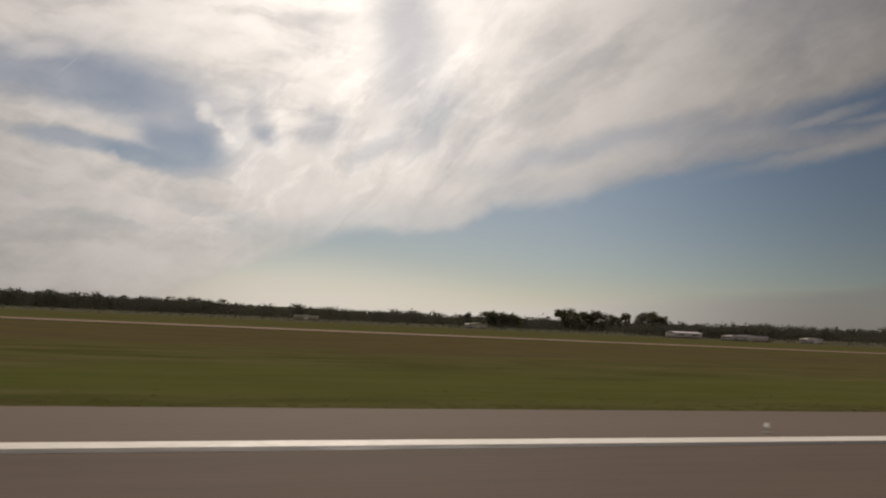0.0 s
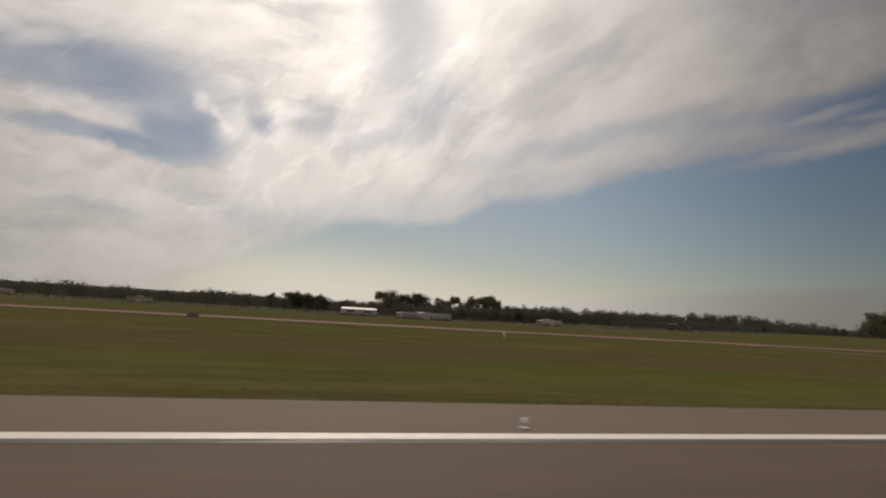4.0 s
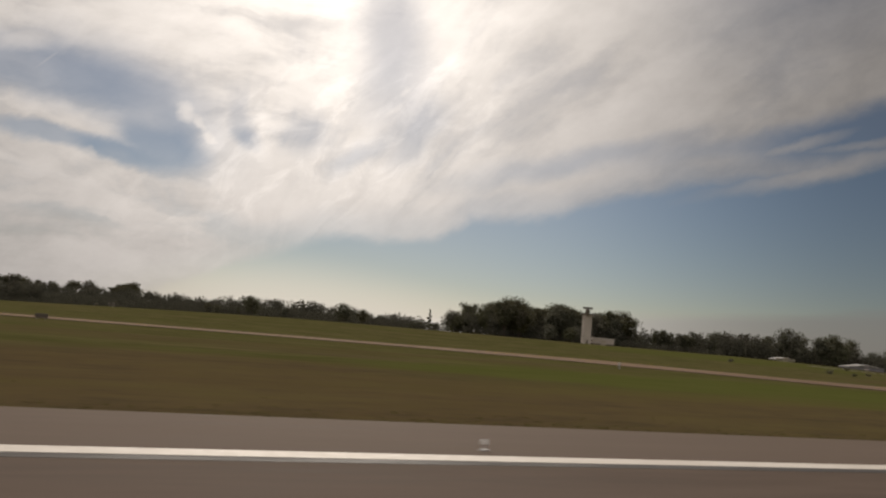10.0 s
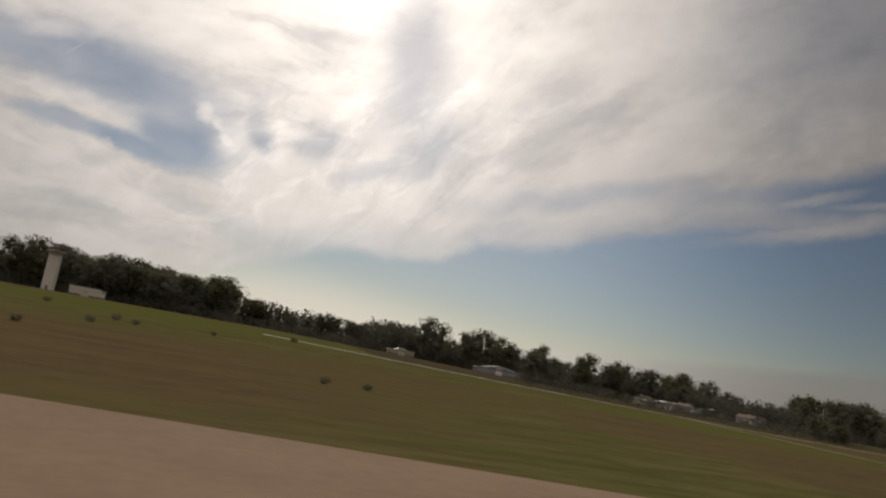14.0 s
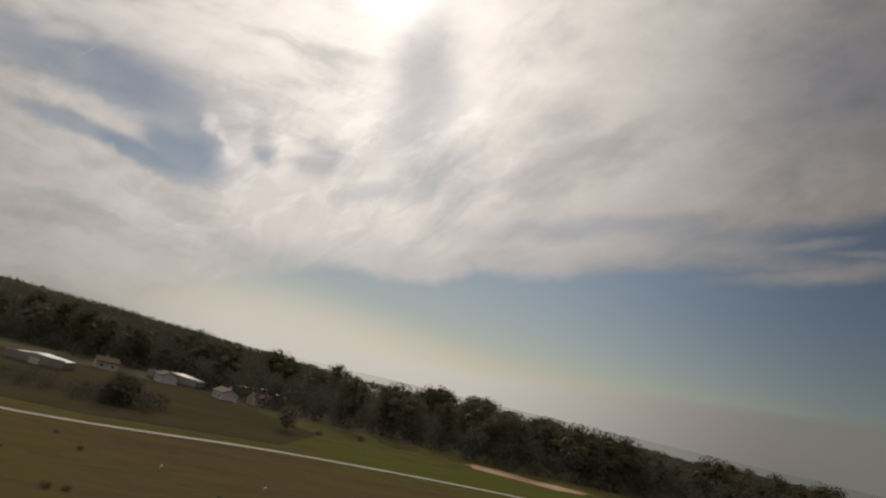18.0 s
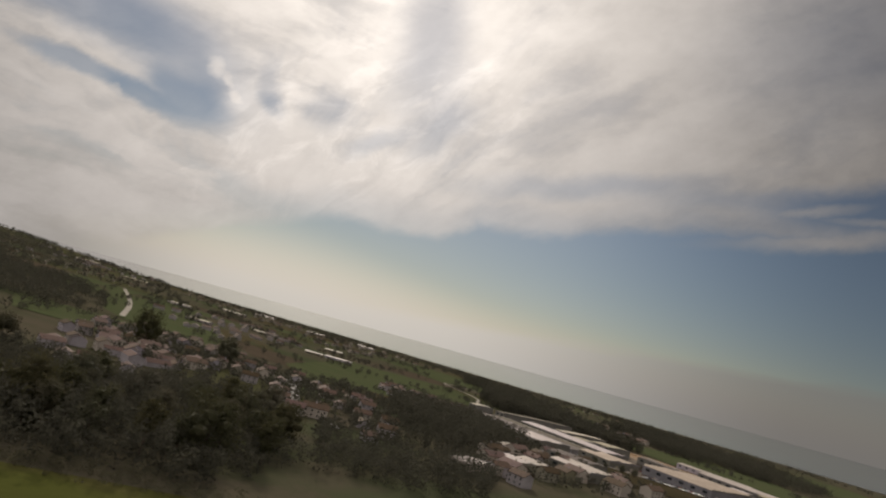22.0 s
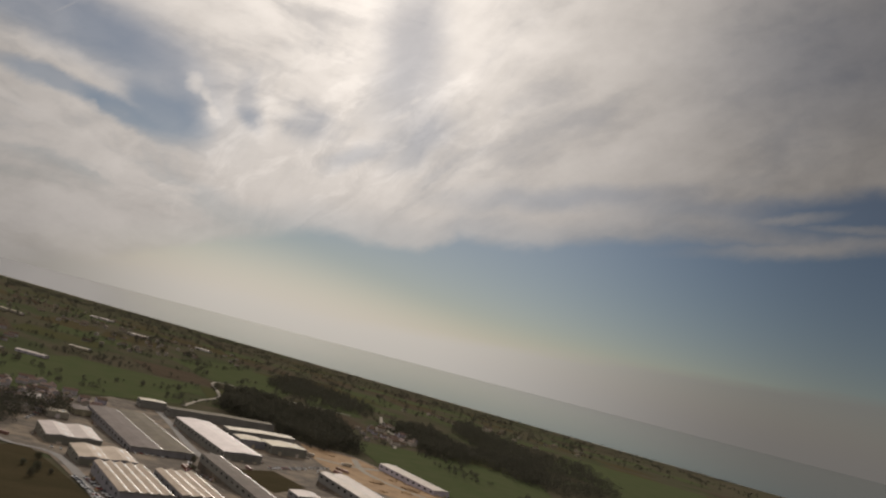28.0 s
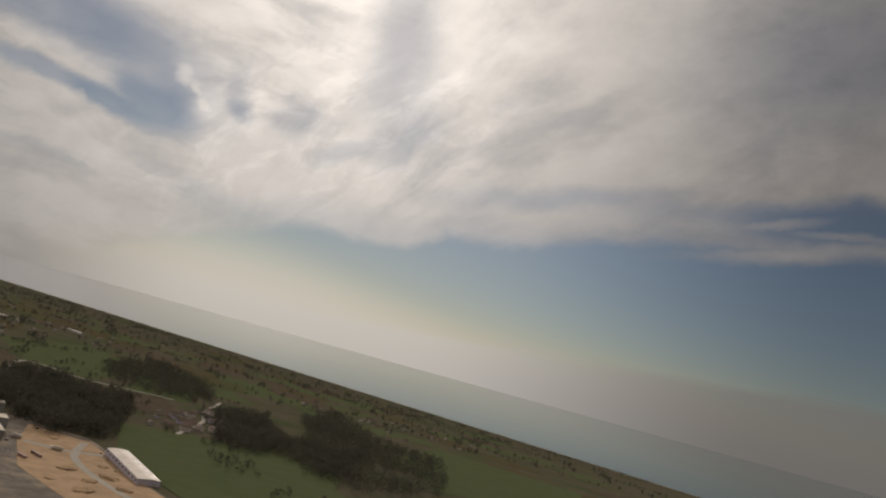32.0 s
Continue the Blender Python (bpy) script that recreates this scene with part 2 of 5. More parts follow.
    light = n.math("MULTIPLY", n.math("MULTIPLY", light, n.math("MULTIPLY", n.ramp(u, -0.10, 0.6, 1.0, 0.64), n.ramp(u, -0.25, -0.5, 1.0, 1.03))), n.ramp(v, 0.6, 1.8, 1.0, 2.6))
    cloud = n.mix(wide, (1.0, 0.972, 0.945), (1.0, 0.960, 0.900))
    cloud = n.vmath("MULTIPLY", cloud, n.xyz(light, light, light))
    blue = n.mix(1.0, sky.outputs[0], (SKY_GAIN, SKY_GAIN * 0.99, SKY_GAIN * 1.015), "MULTIPLY")
    mist = n.math("MULTIPLY", n.math("MULTIPLY_ADD", wide, 5.4, 2.25), n.math("MULTIPLY", n.ramp(u, 0.0, 0.50, 1.0, 0.47), n.ramp(u, -0.62, -0.25, 0.62, 1.14)))
    misty = n.vmath("MULTIPLY", n.mix(n.ramp(u, -0.2, 0.4), (1.0, 0.975, 0.905), (0.99, 0.985, 0.955)), n.xyz(mist, mist, mist))
    blue = n.vmath("MULTIPLY", blue, n.xyz(*[n.ramp(u, 0.10, 0.6, 1.0, 0.62)] * 3))
    blue = n.mix(n.math("MULTIPLY", n.ramp(u, -0.35, 0.0, 0.06, 0.12), n.ramp(u, 0.1, 0.5, 1.0, 0.3)), blue, misty)
    col = n.mix(haze, blue, misty)
    # low bank of sea haze with a soft level top that rises away from the sun
    low = n.math("SUBTRACT", v, n.math("MULTIPLY_ADD", n.math("MAXIMUM", u, -0.1), 0.10, 0.016))
    low = n.math("MULTIPLY_ADD", n.noise(n.mapped(p0, (0, 0, 0), 5.0, (1.0, 0.10, 1)), 5.0, 4, 0.55), 0.022, low)
    col = n.mix(n.math("MULTIPLY", n.ramp(low, 0.022, 0.002), n.ramp(u, -0.35, 0.05, 0.35, 0.72)), col, misty)
    col = n.mix(cover, col, cloud)
    bg = n.add("ShaderNodeBackground")
    n.put(bg.inputs["Color"], col)
    bg.inputs["Strength"].default_value = 0.12
    out = n.add("ShaderNodeOutputWorld")
    n.put(out.inputs[0], bg.outputs[0])


SKY_GAIN = 0.29
sky_world()


# ---- materials ----
def material(name, base, other=None, scale=1.0, rough=0.85, metal=0.0, bump=0.0, bump_scale=8.0, spec=0.3, third=None, vary=0.0, stretch=None, thin=0.0, uneven=0.08):
    """Two or three tones mixed by noise at two scales in real metres, with fine relief; vary: change from object to object."""
    m = bpy.data.materials.new(name)
    m.use_nodes = True
    n = Nodes(m.node_tree)
    b = n.add("ShaderNodeBsdfPrincipled")
    out = n.add("ShaderNodeOutputMaterial")
    n.put(out.inputs[0], b.outputs[0])
    geo = n.add("ShaderNodeNewGeometry").outputs["Position"]
    pos = n.vmath("MULTIPLY", geo, (1 / K, 1 / K, 1 / K))
    if stretch:
        pos = n.vmath("MULTIPLY", pos, stretch)
    big = n.noise(pos, 0.05 * scale, 5, 0.6)
    small = n.noise(pos, 0.9 * scale, 5, 0.65)
    other = other or tuple(c * 0.8 for c in base)
    f = n.ramp(n.math("ADD", n.math("MULTIPLY", big, 0.6), n.math("MULTIPLY", small, 0.4)), 0.38, 0.62)
    col = n.mix(f, base, other)
    if third:
        col = n.mix(n.ramp(n.noise(pos, 0.014 * scale, 4, 0.6), 0.5, 0.62), col, third)
    if vary:
        info = n.add("ShaderNodeObjectInfo")
        k = n.ramp(info.outputs["Random"], 0.0, 1.0, 1 - vary, 1 + vary, smooth=False)
        col = n.vmath("MULTIPLY", col, n.xyz(k, k, n.math("MULTIPLY", k, k)))
    n.put(b.inputs["Base Color"], col)
    n.put(b.inputs["Roughness"], n.ramp(small, 0.3, 0.7, max(0.0, rough - uneven), min(1.0, rough + uneven)))
    b.inputs["Metallic"].default_value = metal
    b.inputs["Specular IOR Level"].default_value = spec
    if bump:
        bp = n.add("ShaderNodeBump")
        bp.inputs["Strength"].default_value, bp.inputs["Distance"].default_value = bump, 0.1 * K
        n.put(bp.inputs["Height"], n.noise(pos, bump_scale, 4, 0.6))
        n.put(b.inputs["Normal"], bp.outputs[0])
    if thin:
        tr = n.add("ShaderNodeBsdfTranslucent")
        n.put(tr.inputs["Color"], col)
        both = n.add("ShaderNodeMixShader")
        both.inputs[0].default_value = thin
        n.put(both.inputs[1], b.outputs[0])
        n.put(both.inputs[2], tr.outputs[0])
        n.put(out.inputs[0], both.outputs[0])
    return m


M = dict(
    land=material("land", (0.070, 0.069, 0.043), (0.094, 0.080, 0.058), 0.35, 0.95, bump=0.5, bump_scale=0.8, spec=0.0, third=(0.064, 0.072, 0.040)),
    field=material("field_green", (0.068, 0.084, 0.040), (0.082, 0.090, 0.048), 0.6, 0.95, bump=0.4, bump_scale=2.0, spec=0.0),
    lawn=material("meadow", (0.066, 0.070, 0.034), (0.078, 0.074, 0.040), 1.0, 0.95, bump=0.4, bump_scale=3.0, spec=0.0),
    dry=material("dry_grass", (0.086, 0.070, 0.042), (0.072, 0.062, 0.034), 0.8, 0.95, bump=0.4, bump_scale=3.0, spec=0.0),
    brown=material("withered_grass", (0.062, 0.050, 0.030), (0.048, 0.041, 0.024), 0.8, 0.95, bump=0.4, bump_scale=5.0, spec=0.0, stretch=(0.35, 1.0, 1.0)),
    tuft=material("grass_tuft", (0.082, 0.078, 0.024), (0.104, 0.082, 0.036), 1.0, 0.95, spec=0.0, thin=0.3),
    asphalt=material("asphalt", (0.086, 0.063, 0.049), (0.112, 0.083, 0.065), 1.2, 0.9, bump=0.05, bump_scale=30.0, spec=0.05, uneven=0.04, stretch=(0.15, 1.0, 1.0)),
    shoulder=material("shoulder_asphalt", (0.116, 0.087, 0.068), (0.132, 0.100, 0.079), 1.2, 0.9, bump=0.05, bump_scale=30.0, spec=0.05, uneven=0.04, stretch=(0.15, 1.0, 1.0)),
    concrete=material("apron_concrete", (0.160, 0.109, 0.075), (0.192, 0.133, 0.093), 1.0, 0.95, spec=0.02, third=(0.142, 0.099, 0.070), uneven=0.03),
    paint=material("white_paint", (0.60, 0.55, 0.49), (0.52, 0.47, 0.41), 4.0, 0.7),
    yellow=material("yellow_paint", (0.46, 0.29, 0.025), (0.30, 0.20, 0.05), 4.0, 0.95, spec=0.02),
    dirt=material("bare_earth", (0.34, 0.228, 0.132), (0.25, 0.165, 0.098), 1.2, 0.95, bump=0.5, bump_scale=2.0, spec=0.1),
    soil=material("ploughed_soil", (0.092, 0.072, 0.052), (0.072, 0.058, 0.042), 0.8, 0.95, bump=0.4, bump_scale=2.0, spec=0.0),
    car_white=material("white_car_paint", (0.70, 0.70, 0.70), (0.64, 0.64, 0.64), 2.0, 0.25, spec=0.5),
    car_dark=material("dark_car_paint", (0.05, 0.055, 0.065), (0.04, 0.045, 0.05), 2.0, 0.25, spec=0.5),
    car_red=material("red_car_paint", (0.30, 0.05, 0.04), (0.26, 0.045, 0.04), 2.0, 0.25, spec=0.5),
    rubber=material("tyre_rubber", (0.03, 0.03, 0.03), (0.022, 0.022, 0.022), 4.0, 0.9),
    container=material("container_paint", (0.20, 0.10, 0.07), (0.15, 0.08, 0.06), 3.0, 0.6, vary=0.4),
    gravel=material("gravel_road", (0.30, 0.27, 0.22), (0.24, 0.215, 0.18), 2.0, 0.95, bump=0.3, bump_scale=10.0, spec=0.15),
    pad=material("worn_concrete", (0.215, 0.185, 0.150), (0.155, 0.132, 0.105), 3.0, 0.95, bump=0.3, bump_scale=6.0, spec=0.1),
    joint=material("sealed_joint", (0.030, 0.026, 0.024), (0.042, 0.036, 0.032), 2.0, 0.8, stretch=(0.2, 1.0, 1.0)),
    road=material("road_asphalt", (0.14, 0.13, 0.12), (0.18, 0.17, 0.16), 1.5, 0.85),
    yard=material("yard_concrete", (0.150, 0.125, 0.100), (0.090, 0.076, 0.064), 1.6, 0.9, spec=0.05, third=(0.200, 0.160, 0.120)),
    bark=material("bark", (0.10, 0.075, 0.055), (0.065, 0.05, 0.04), 8.0, 0.95, bump=0.5, bump_scale=12.0),
    leaf=material("leaf", (0.066, 0.068, 0.037), (0.088, 0.084, 0.050), 2.0, 0.8, spec=0.2, vary=0.25, thin=0.32),
    leaf_b=material("leaf_olive", (0.078, 0.075, 0.043), (0.102, 0.092, 0.058), 2.0, 0.8, spec=0.2, vary=0.25, thin=0.32),
    wood=material("woodland_leaf", (0.068, 0.067, 0.050), (0.086, 0.082, 0.063), 0.8, 0.9, spec=0.05, thin=0.3),
    white_wall=material("white_render", (0.34, 0.31, 0.275), (0.26, 0.24, 0.21), 3.0, 0.85, vary=0.3),
    tile=material("terracotta_tile", (0.120, 0.072, 0.046), (0.090, 0.058, 0.038), 4.0, 0.85, vary=0.4),
    sheet=material("pale_roof_sheet", (0.46, 0.40, 0.33), (0.37, 0.32, 0.26), 1.2, 0.65, spec=0.2, vary=0.2),
    # paler copy of the roof sheet: sun glint put into its base colour
    bright=material("sun_glint_roof_sheet", (0.66, 0.62, 0.56), (0.55, 0.52, 0.47), 1.2, 0.4, spec=0.5),
    sheet_b=material("warm_roof_sheet", (0.48, 0.39, 0.31), (0.37, 0.30, 0.235), 1.2, 0.7, spec=0.15),
    sheet_dark=material("dark_roof_sheet", (0.155, 0.128, 0.105), (0.115, 0.096, 0.08), 1.2, 0.8, spec=0.1, vary=0.15),
    cladding=material("grey_cladding", (0.20, 0.19, 0.18), (0.15, 0.145, 0.14), 2.0, 0.6, spec=0.4, vary=0.15),
    beige=material("tower_concrete", (0.50, 0.44, 0.38), (0.43, 0.38, 0.33), 2.0, 0.85),
    glass=material("dark_glass", (0.03, 0.035, 0.04), (0.02, 0.025, 0.03), 1.0, 0.12, spec=0.6),
    metal=material("galvanised_metal", (0.42, 0.42, 0.42), (0.34, 0.34, 0.34), 4.0, 0.45, metal=0.8),
    lamp=material("lamp_lens", (0.85, 0.85, 0.82), (0.75, 0.75, 0.72), 2.0, 0.2),
    sand=material("beach_sand", (0.40, 0.34, 0.25), (0.34, 0.29, 0.21), 0.5, 0.95),
)


def airfield_grass():
    """Mown grass: green and olive, with withered brown and lush green areas that fade into one another."""
    m = bpy.data.materials.new("airfield_grass")
    m.use_nodes = True
    n = Nodes(m.node_tree)
    b = n.add("ShaderNodeBsdfPrincipled")
    out = n.add("ShaderNodeOutputMaterial")
    n.put(out.inputs[0], b.outputs[0])
    pos = n.vmath("MULTIPLY", n.add("ShaderNodeNewGeometry").outputs["Position"], (1 / K, 1 / K, 0))
    drift = n.vmath("MULTIPLY", n.vmath("SUBTRACT", n.noise(n.vmath("MULTIPLY", pos, (0.6, 1.0, 0)), 0.035, 5, 0.6, color=True), (0.5, 0.5, 0.5)), (90, 60, 0))
    q = n.vmath("ADD", pos, drift)

    def area(spots):
        best = 0.0
        for cx, cy, a, c, k in spots:
            one = n.math("MULTIPLY", n.ramp(n.vmath("LENGTH", n.mapped(q, (cx, cy, 0), 0.0, (a, c, 1)), None, 1), 1.35, 0.65), k)
            best = n.math("MAXIMUM", one, best)
        return best

    brown = area(((580, 40, 200, 24, 0.9), (640, 105, 100, 14, 0.5), (240, 72, 180, 12, 0.6), (-60, 120, 240, 45, 0.7), (930, 130, 75, 75, 1.0), (1000, 190, 60, 50, 0.7), (1075, 110, 45, 70, 0.9),
                  (1190, 165, 40, 50, 0.8), (1250, 110, 90, 60, 0.75), (1330, 190, 90, 32, 0.95), (1440, 150, 120, 60, 1.0), (1290, 265, 45, 28, 0.9), (1130, 60, 60, 25, 0.7), (1320, 60, 200, 50, 0.7)))
    lush = area(((745, 62, 60, 38, 0.9), (960, 330, 90, 40, 0.7), (1130, 190, 28, 50, 0.6), (1235, 160, 22, 22, 0.6), (1400, 255, 90, 22, 0.9), (1500, 238, 120, 26, 1.0), (1420, 214, 90, 7, 0.7), (350, 45, 120, 16, 0.5), (20, 40, 160, 12, 0.7), (1145, 85, 30, 14, 0.6)))
    fine = n.noise(n.vmath("MULTIPLY", pos, (0.35, 1.0, 0)), 0.8, 6, 0.68)
    broad = n.noise(n.vmath("MULTIPLY", pos, (0.35, 1.0, 0)), 0.07, 5, 0.62)
    col = n.mix(n.ramp(n.math("ADD", n.math("MULTIPLY", broad, 0.6), n.math("MULTIPLY", fine, 0.4)), 0.38, 0.62), (0.066, 0.066, 0.023), (0.088, 0.075, 0.034))
    tone = n.ramp(n.noise(n.vmath("MULTIPLY", pos, (0.30, 1.0, 0)), 0.28, 4, 0.6), 0.36, 0.64, 0.86, 1.12)
    col = n.vmath("MULTIPLY", col, n.xyz(tone, tone, tone))
    col = n.mix(n.math("MULTIPLY", lush, 0.8), col, (0.070, 0.080, 0.020))
    dry = n.mix(n.ramp(n.math("MULTIPLY_ADD", fine, 0.5, n.math("MULTIPLY", broad, 0.5)), 0.36, 0.64), (0.108, 0.070, 0.038), (0.062, 0.048, 0.028))
    col = n.mix(n.math("MULTIPLY", brown, n.ramp(n.math("MULTIPLY_ADD", fine, 0.4, n.math("MULTIPLY", broad, 0.6)), 0.35, 0.60, 0.45, 1.0)), col, dry)
    n.put(b.inputs["Base Color"], col)
    b.inputs["Roughness"].default_value = 0.95
    b.inputs["Specular IOR Level"].default_value = 0.0
    bp = n.add("ShaderNodeBump")
    bp.inputs["Strength"].default_value, bp.inputs["Distance"].default_value = 0.6, 0.1 * K
    n.put(bp.inputs["Height"], n.noise(n.vmath("MULTIPLY", pos, (0.35, 1.0, 0)), 5.0, 4, 0.6))
    n.put(b.inputs["Normal"], bp.outputs[0])
    return m


M["airfield"] = airfield_grass()


def sea_material():
    m = bpy.data.materials.new("sea_water")
    m.use_nodes = True
    n = Nodes(m.node_tree)
    b = n.add("ShaderNodeBsdfPrincipled")
    out = n.add("ShaderNodeOutputMaterial")
    n.put(out.inputs[0], b.outputs[0])
    b.inputs["Base Color"].default_value = (0.025, 0.030, 0.032, 1)
    b.inputs["Roughness"].default_value = 0.1
    b.inputs["IOR"].default_value = 1.33
    pos = n.vmath("MULTIPLY", n.add("ShaderNodeNewGeometry").outputs["Position"], (0.02, 0.05, 0.05))
    bp = n.add("ShaderNodeBump")
    bp.inputs["Strength"].default_value, bp.inputs["Distance"].default_value = 0.02, 1.0
    n.put(bp.inputs["Height"], n.noise(pos, 1.0, 8, 0.7))
    n.put(b.inputs["Normal"], bp.outputs[0])
    return m


M["sea"] = sea_material()


# ---- shape helpers (real metres in, K applied when linked) ----
def smooth(a, b, x):
    t = min(1.0, max(0.0, (x - a) / (b - a)))
    return t * t * (3 - 2 * t)


def gz(x, y):
    """Height of the land: an airfield plateau that falls towards the industrial valley and the sea."""
    z = 5.5 * smooth(230, 400, y) * smooth(480, 760, x) * (1 - smooth(1000, 1300, x)) * (1 - smooth(700, 1500, y))
    z -= 30 * smooth(400, 950, y) * smooth(1300, 2250, x)
    k = smooth(3000, 4800, 0.72 * x + 0.69 * y) * (0.78 + 0.22 * smooth(-3500, 1500, x))
    z = z * (1 - k) - 76 * k
    z += 44 * smooth(2500, 4000, y) * (1 - smooth(600, 2000, x)) * (1 - smooth(3900, 4650, 0.72 * x + 0.69 * y))
    far = smooth(350, 700, y) * (1 - 0.6 * k)
    return z + far * 1.6 * (noise.noise((x / 170, y / 170, 0.3)))


def mesh_of(bm, name, mat, flat=True):
    bm.transform(Matrix.Scale(K, 4))
    me = bpy.data.meshes.new(name)
    bm.to_mesh(me)
    bm.free()
    for m in (mat if isinstance(mat, (list, tuple)) else [mat]):
        me.materials.append(m)
    if not flat:
        for f in me.polygons:
            f.use_smooth = True
    return me


def leafy_mesh(name, verts, tris, quads, mat):
    """One mesh from arrays of real-metre points, triangles and four-cornered sprays."""
    me = bpy.data.meshes.new(name)
    me.vertices.add(len(verts))
    me.vertices.foreach_set("co", (np.asarray(verts, np.float32) * K).ravel())
    loops = np.concatenate([np.asarray(tris, np.int32).ravel(), np.asarray(quads, np.int32).ravel()])
    starts = np.concatenate([np.arange(len(tris)) * 3, len(tris) * 3 + np.arange(len(quads)) * 4]).astype(np.int32)
    me.loops.add(len(loops))
    me.loops.foreach_set("vertex_index", loops)
    me.polygons.add(len(starts))
    me.polygons.foreach_set("loop_start", starts)
    me.update(calc_edges=True)
    me.validate()
    me.materials.append(mat)
    return me


def sprays_at(nr, centre, size):
    """Corners of one bent leaf spray, turned at random, at each centre."""
    n = len(centre)
    a = nr.normal(size=(n, 3))
    a /= np.linalg.norm(a, axis=1, keepdims=True)
    b = np.cross(a, nr.normal(size=(n, 3)))
    b /= np.linalg.norm(b, axis=1, keepdims=True) + 1e-9
    c = np.cross(a, b)
    s = size[:, None] * nr.uniform(0.6, 1.35, (n, 1))
    return np.stack([centre - a * s, centre + (-0.5 * b + 0.2 * c) * s, centre + a * s, centre + (0.5 * b - 0.25 * c) * s], 1).reshape(-1, 3)


def part(name, bm, mat, parent, label="", flat=True):
    ob = new(name, mesh_of(bm, name, mat, flat))
    ob.parent = parent
    return tagged(ob, label)


def thing(name, bm, mat, label, category, group="", kind="", flat=True, at=None):
    ob = new(name, mesh_of(bm, name, mat, flat))
    if at is not None:
        ob.matrix_basis = at
    return tagged(ob, label, category, group, kind)


def root(name, label, category, at, group="", kind=""):
    ob = new(name)
    ob.empty_display_size = 0.1
    ob.matrix_basis = at
    return tagged(ob, label, category, group, kind)


def place(x, y, z, turn=0.0, size=1.0):
    return pose(x * K, y * K, z * K, 0, 0, turn) @ Matrix.Scale(size, 4)


def box(bm, x0, x1, y0, y1, z0, z1, bevel=0.0):
    r = bmesh.ops.create_cube(bm, size=1.0)
    for v in r["verts"]:
        v.co = Vector((x0 + (v.co.x + 0.5) * (x1 - x0), y0 + (v.co.y + 0.5) * (y1 - y0), z0 + (v.co.z + 0.5) * (z1 - z0)))
    if bevel:
        edges = list({e for v in r["verts"] for e in v.link_edges})
        bmesh.ops.bevel(bm, geom=edges, offset=bevel, segments=1, affect="EDGES")
    return bm


def boxed(x0, x1, y0, y1, z0, z1, bevel=0.0):
    return box(bmesh.new(), x0, x1, y0, y1, z0, z1, bevel)


def drum(bm, r0, r1, z0, z1, n=12, x=0.0, y=0.0):
    r = bmesh.ops.create_cone(bm, cap_ends=True, segments=n, radius1=r0, radius2=r1, depth=z1 - z0)
    bmesh.ops.translate(bm, verts=r["verts"], vec=(x, y, (z0 + z1) / 2))
    return bm


def drummed(r0, r1, z0, z1, n=12, x=0.0, y=0.0):
    return drum(bmesh.new(), r0, r1, z0, z1, n, x, y)


def patch(name, pts, mat, lift, label, category, kind="structure", cell=45.0):
    """A flat area of ground with the given corners, laid over the land."""
    bm = bmesh.new()
    bm.faces.new([bm.verts.new((x, y, 0)) for x, y in pts])
    bmesh.ops.triangulate(bm, faces=bm.faces[:])
    for _ in range(6):
        long = [e for e in bm.edges if e.calc_length() > cell]
        if not long:
            break
        bmesh.ops.subdivide_edges(bm, edges=long, cuts=1)
        bmesh.ops.triangulate(bm, faces=[f for f in bm.faces if len(f.verts) > 3])
    for v in bm.verts:
        v.co.z = gz(v.co.x, v.co.y) + lift
    bmesh.ops.recalc_face_normals(bm, faces=bm.faces[:])
    if sum(f.normal.z for f in bm.faces) < 0:
        bmesh.ops.reverse_faces(bm, faces=bm.faces[:])
    return thing(name, bm, M[mat] if isinstance(mat, str) else mat, label, category, kind=kind)


def smooth_line(pts, step):
    """Points along a rounded line through pts."""
    out = []
    for i in range(len(pts) - 1):
        a, b, c, d = (Vector(pts[max(0, min(len(pts) - 1, i + j))]) for j in (-1, 0, 1, 2))
        k = max(1, int((c - b).length / step))
        for j in range(k):
            t = j / k
            out.append(0.5 * (2 * b + (c - a) * t + (2 * a - 5 * b + 4 * c - d) * t * t + (3 * b - a - 3 * c + d) * t ** 3))
    return out + [Vector(pts[-1])]


def ribbon(bm, pts, width, lift, step=12.0):
    line = smooth_line(pts, step)
    rows = []
    for i, p in enumerate(line):
        t = (line[min(i + 1, len(line) - 1)] - line[max(i - 1, 0)]).normalized()
        s = Vector((-t.y, t.x)) * width / 2
        rows.append([bm.verts.new((q.x, q.y, gz(q.x, q.y) + lift)) for q in (p - s, p + s)])
    for a, b in zip(rows, rows[1:]):
        bm.faces.new((a[0], b[0], b[1], a[1]))
    bmesh.ops.recalc_face_normals(bm, faces=bm.faces[:])
    if bm.faces[0:] and sum(f.normal.z for f in bm.faces) < 0:
        bmesh.ops.reverse_faces(bm, faces=bm.faces[:])
    return bm


def strip(name, pts, width, mat, lift, label, category, step=12.0):
    return thing(name, ribbon(bmesh.new(), pts, width, lift, step), M[mat], label, category, kind="structure")


def inside(x, y, poly):
    hit = False
    for (x0, y0), (x1, y1) in zip(poly, poly[1:] + poly[:1]):
        if (y0 > y) != (y1 > y) and x < (x1 - x0) * (y - y0) / (y1 - y0) + x0:
            hit = not hit
    return hit


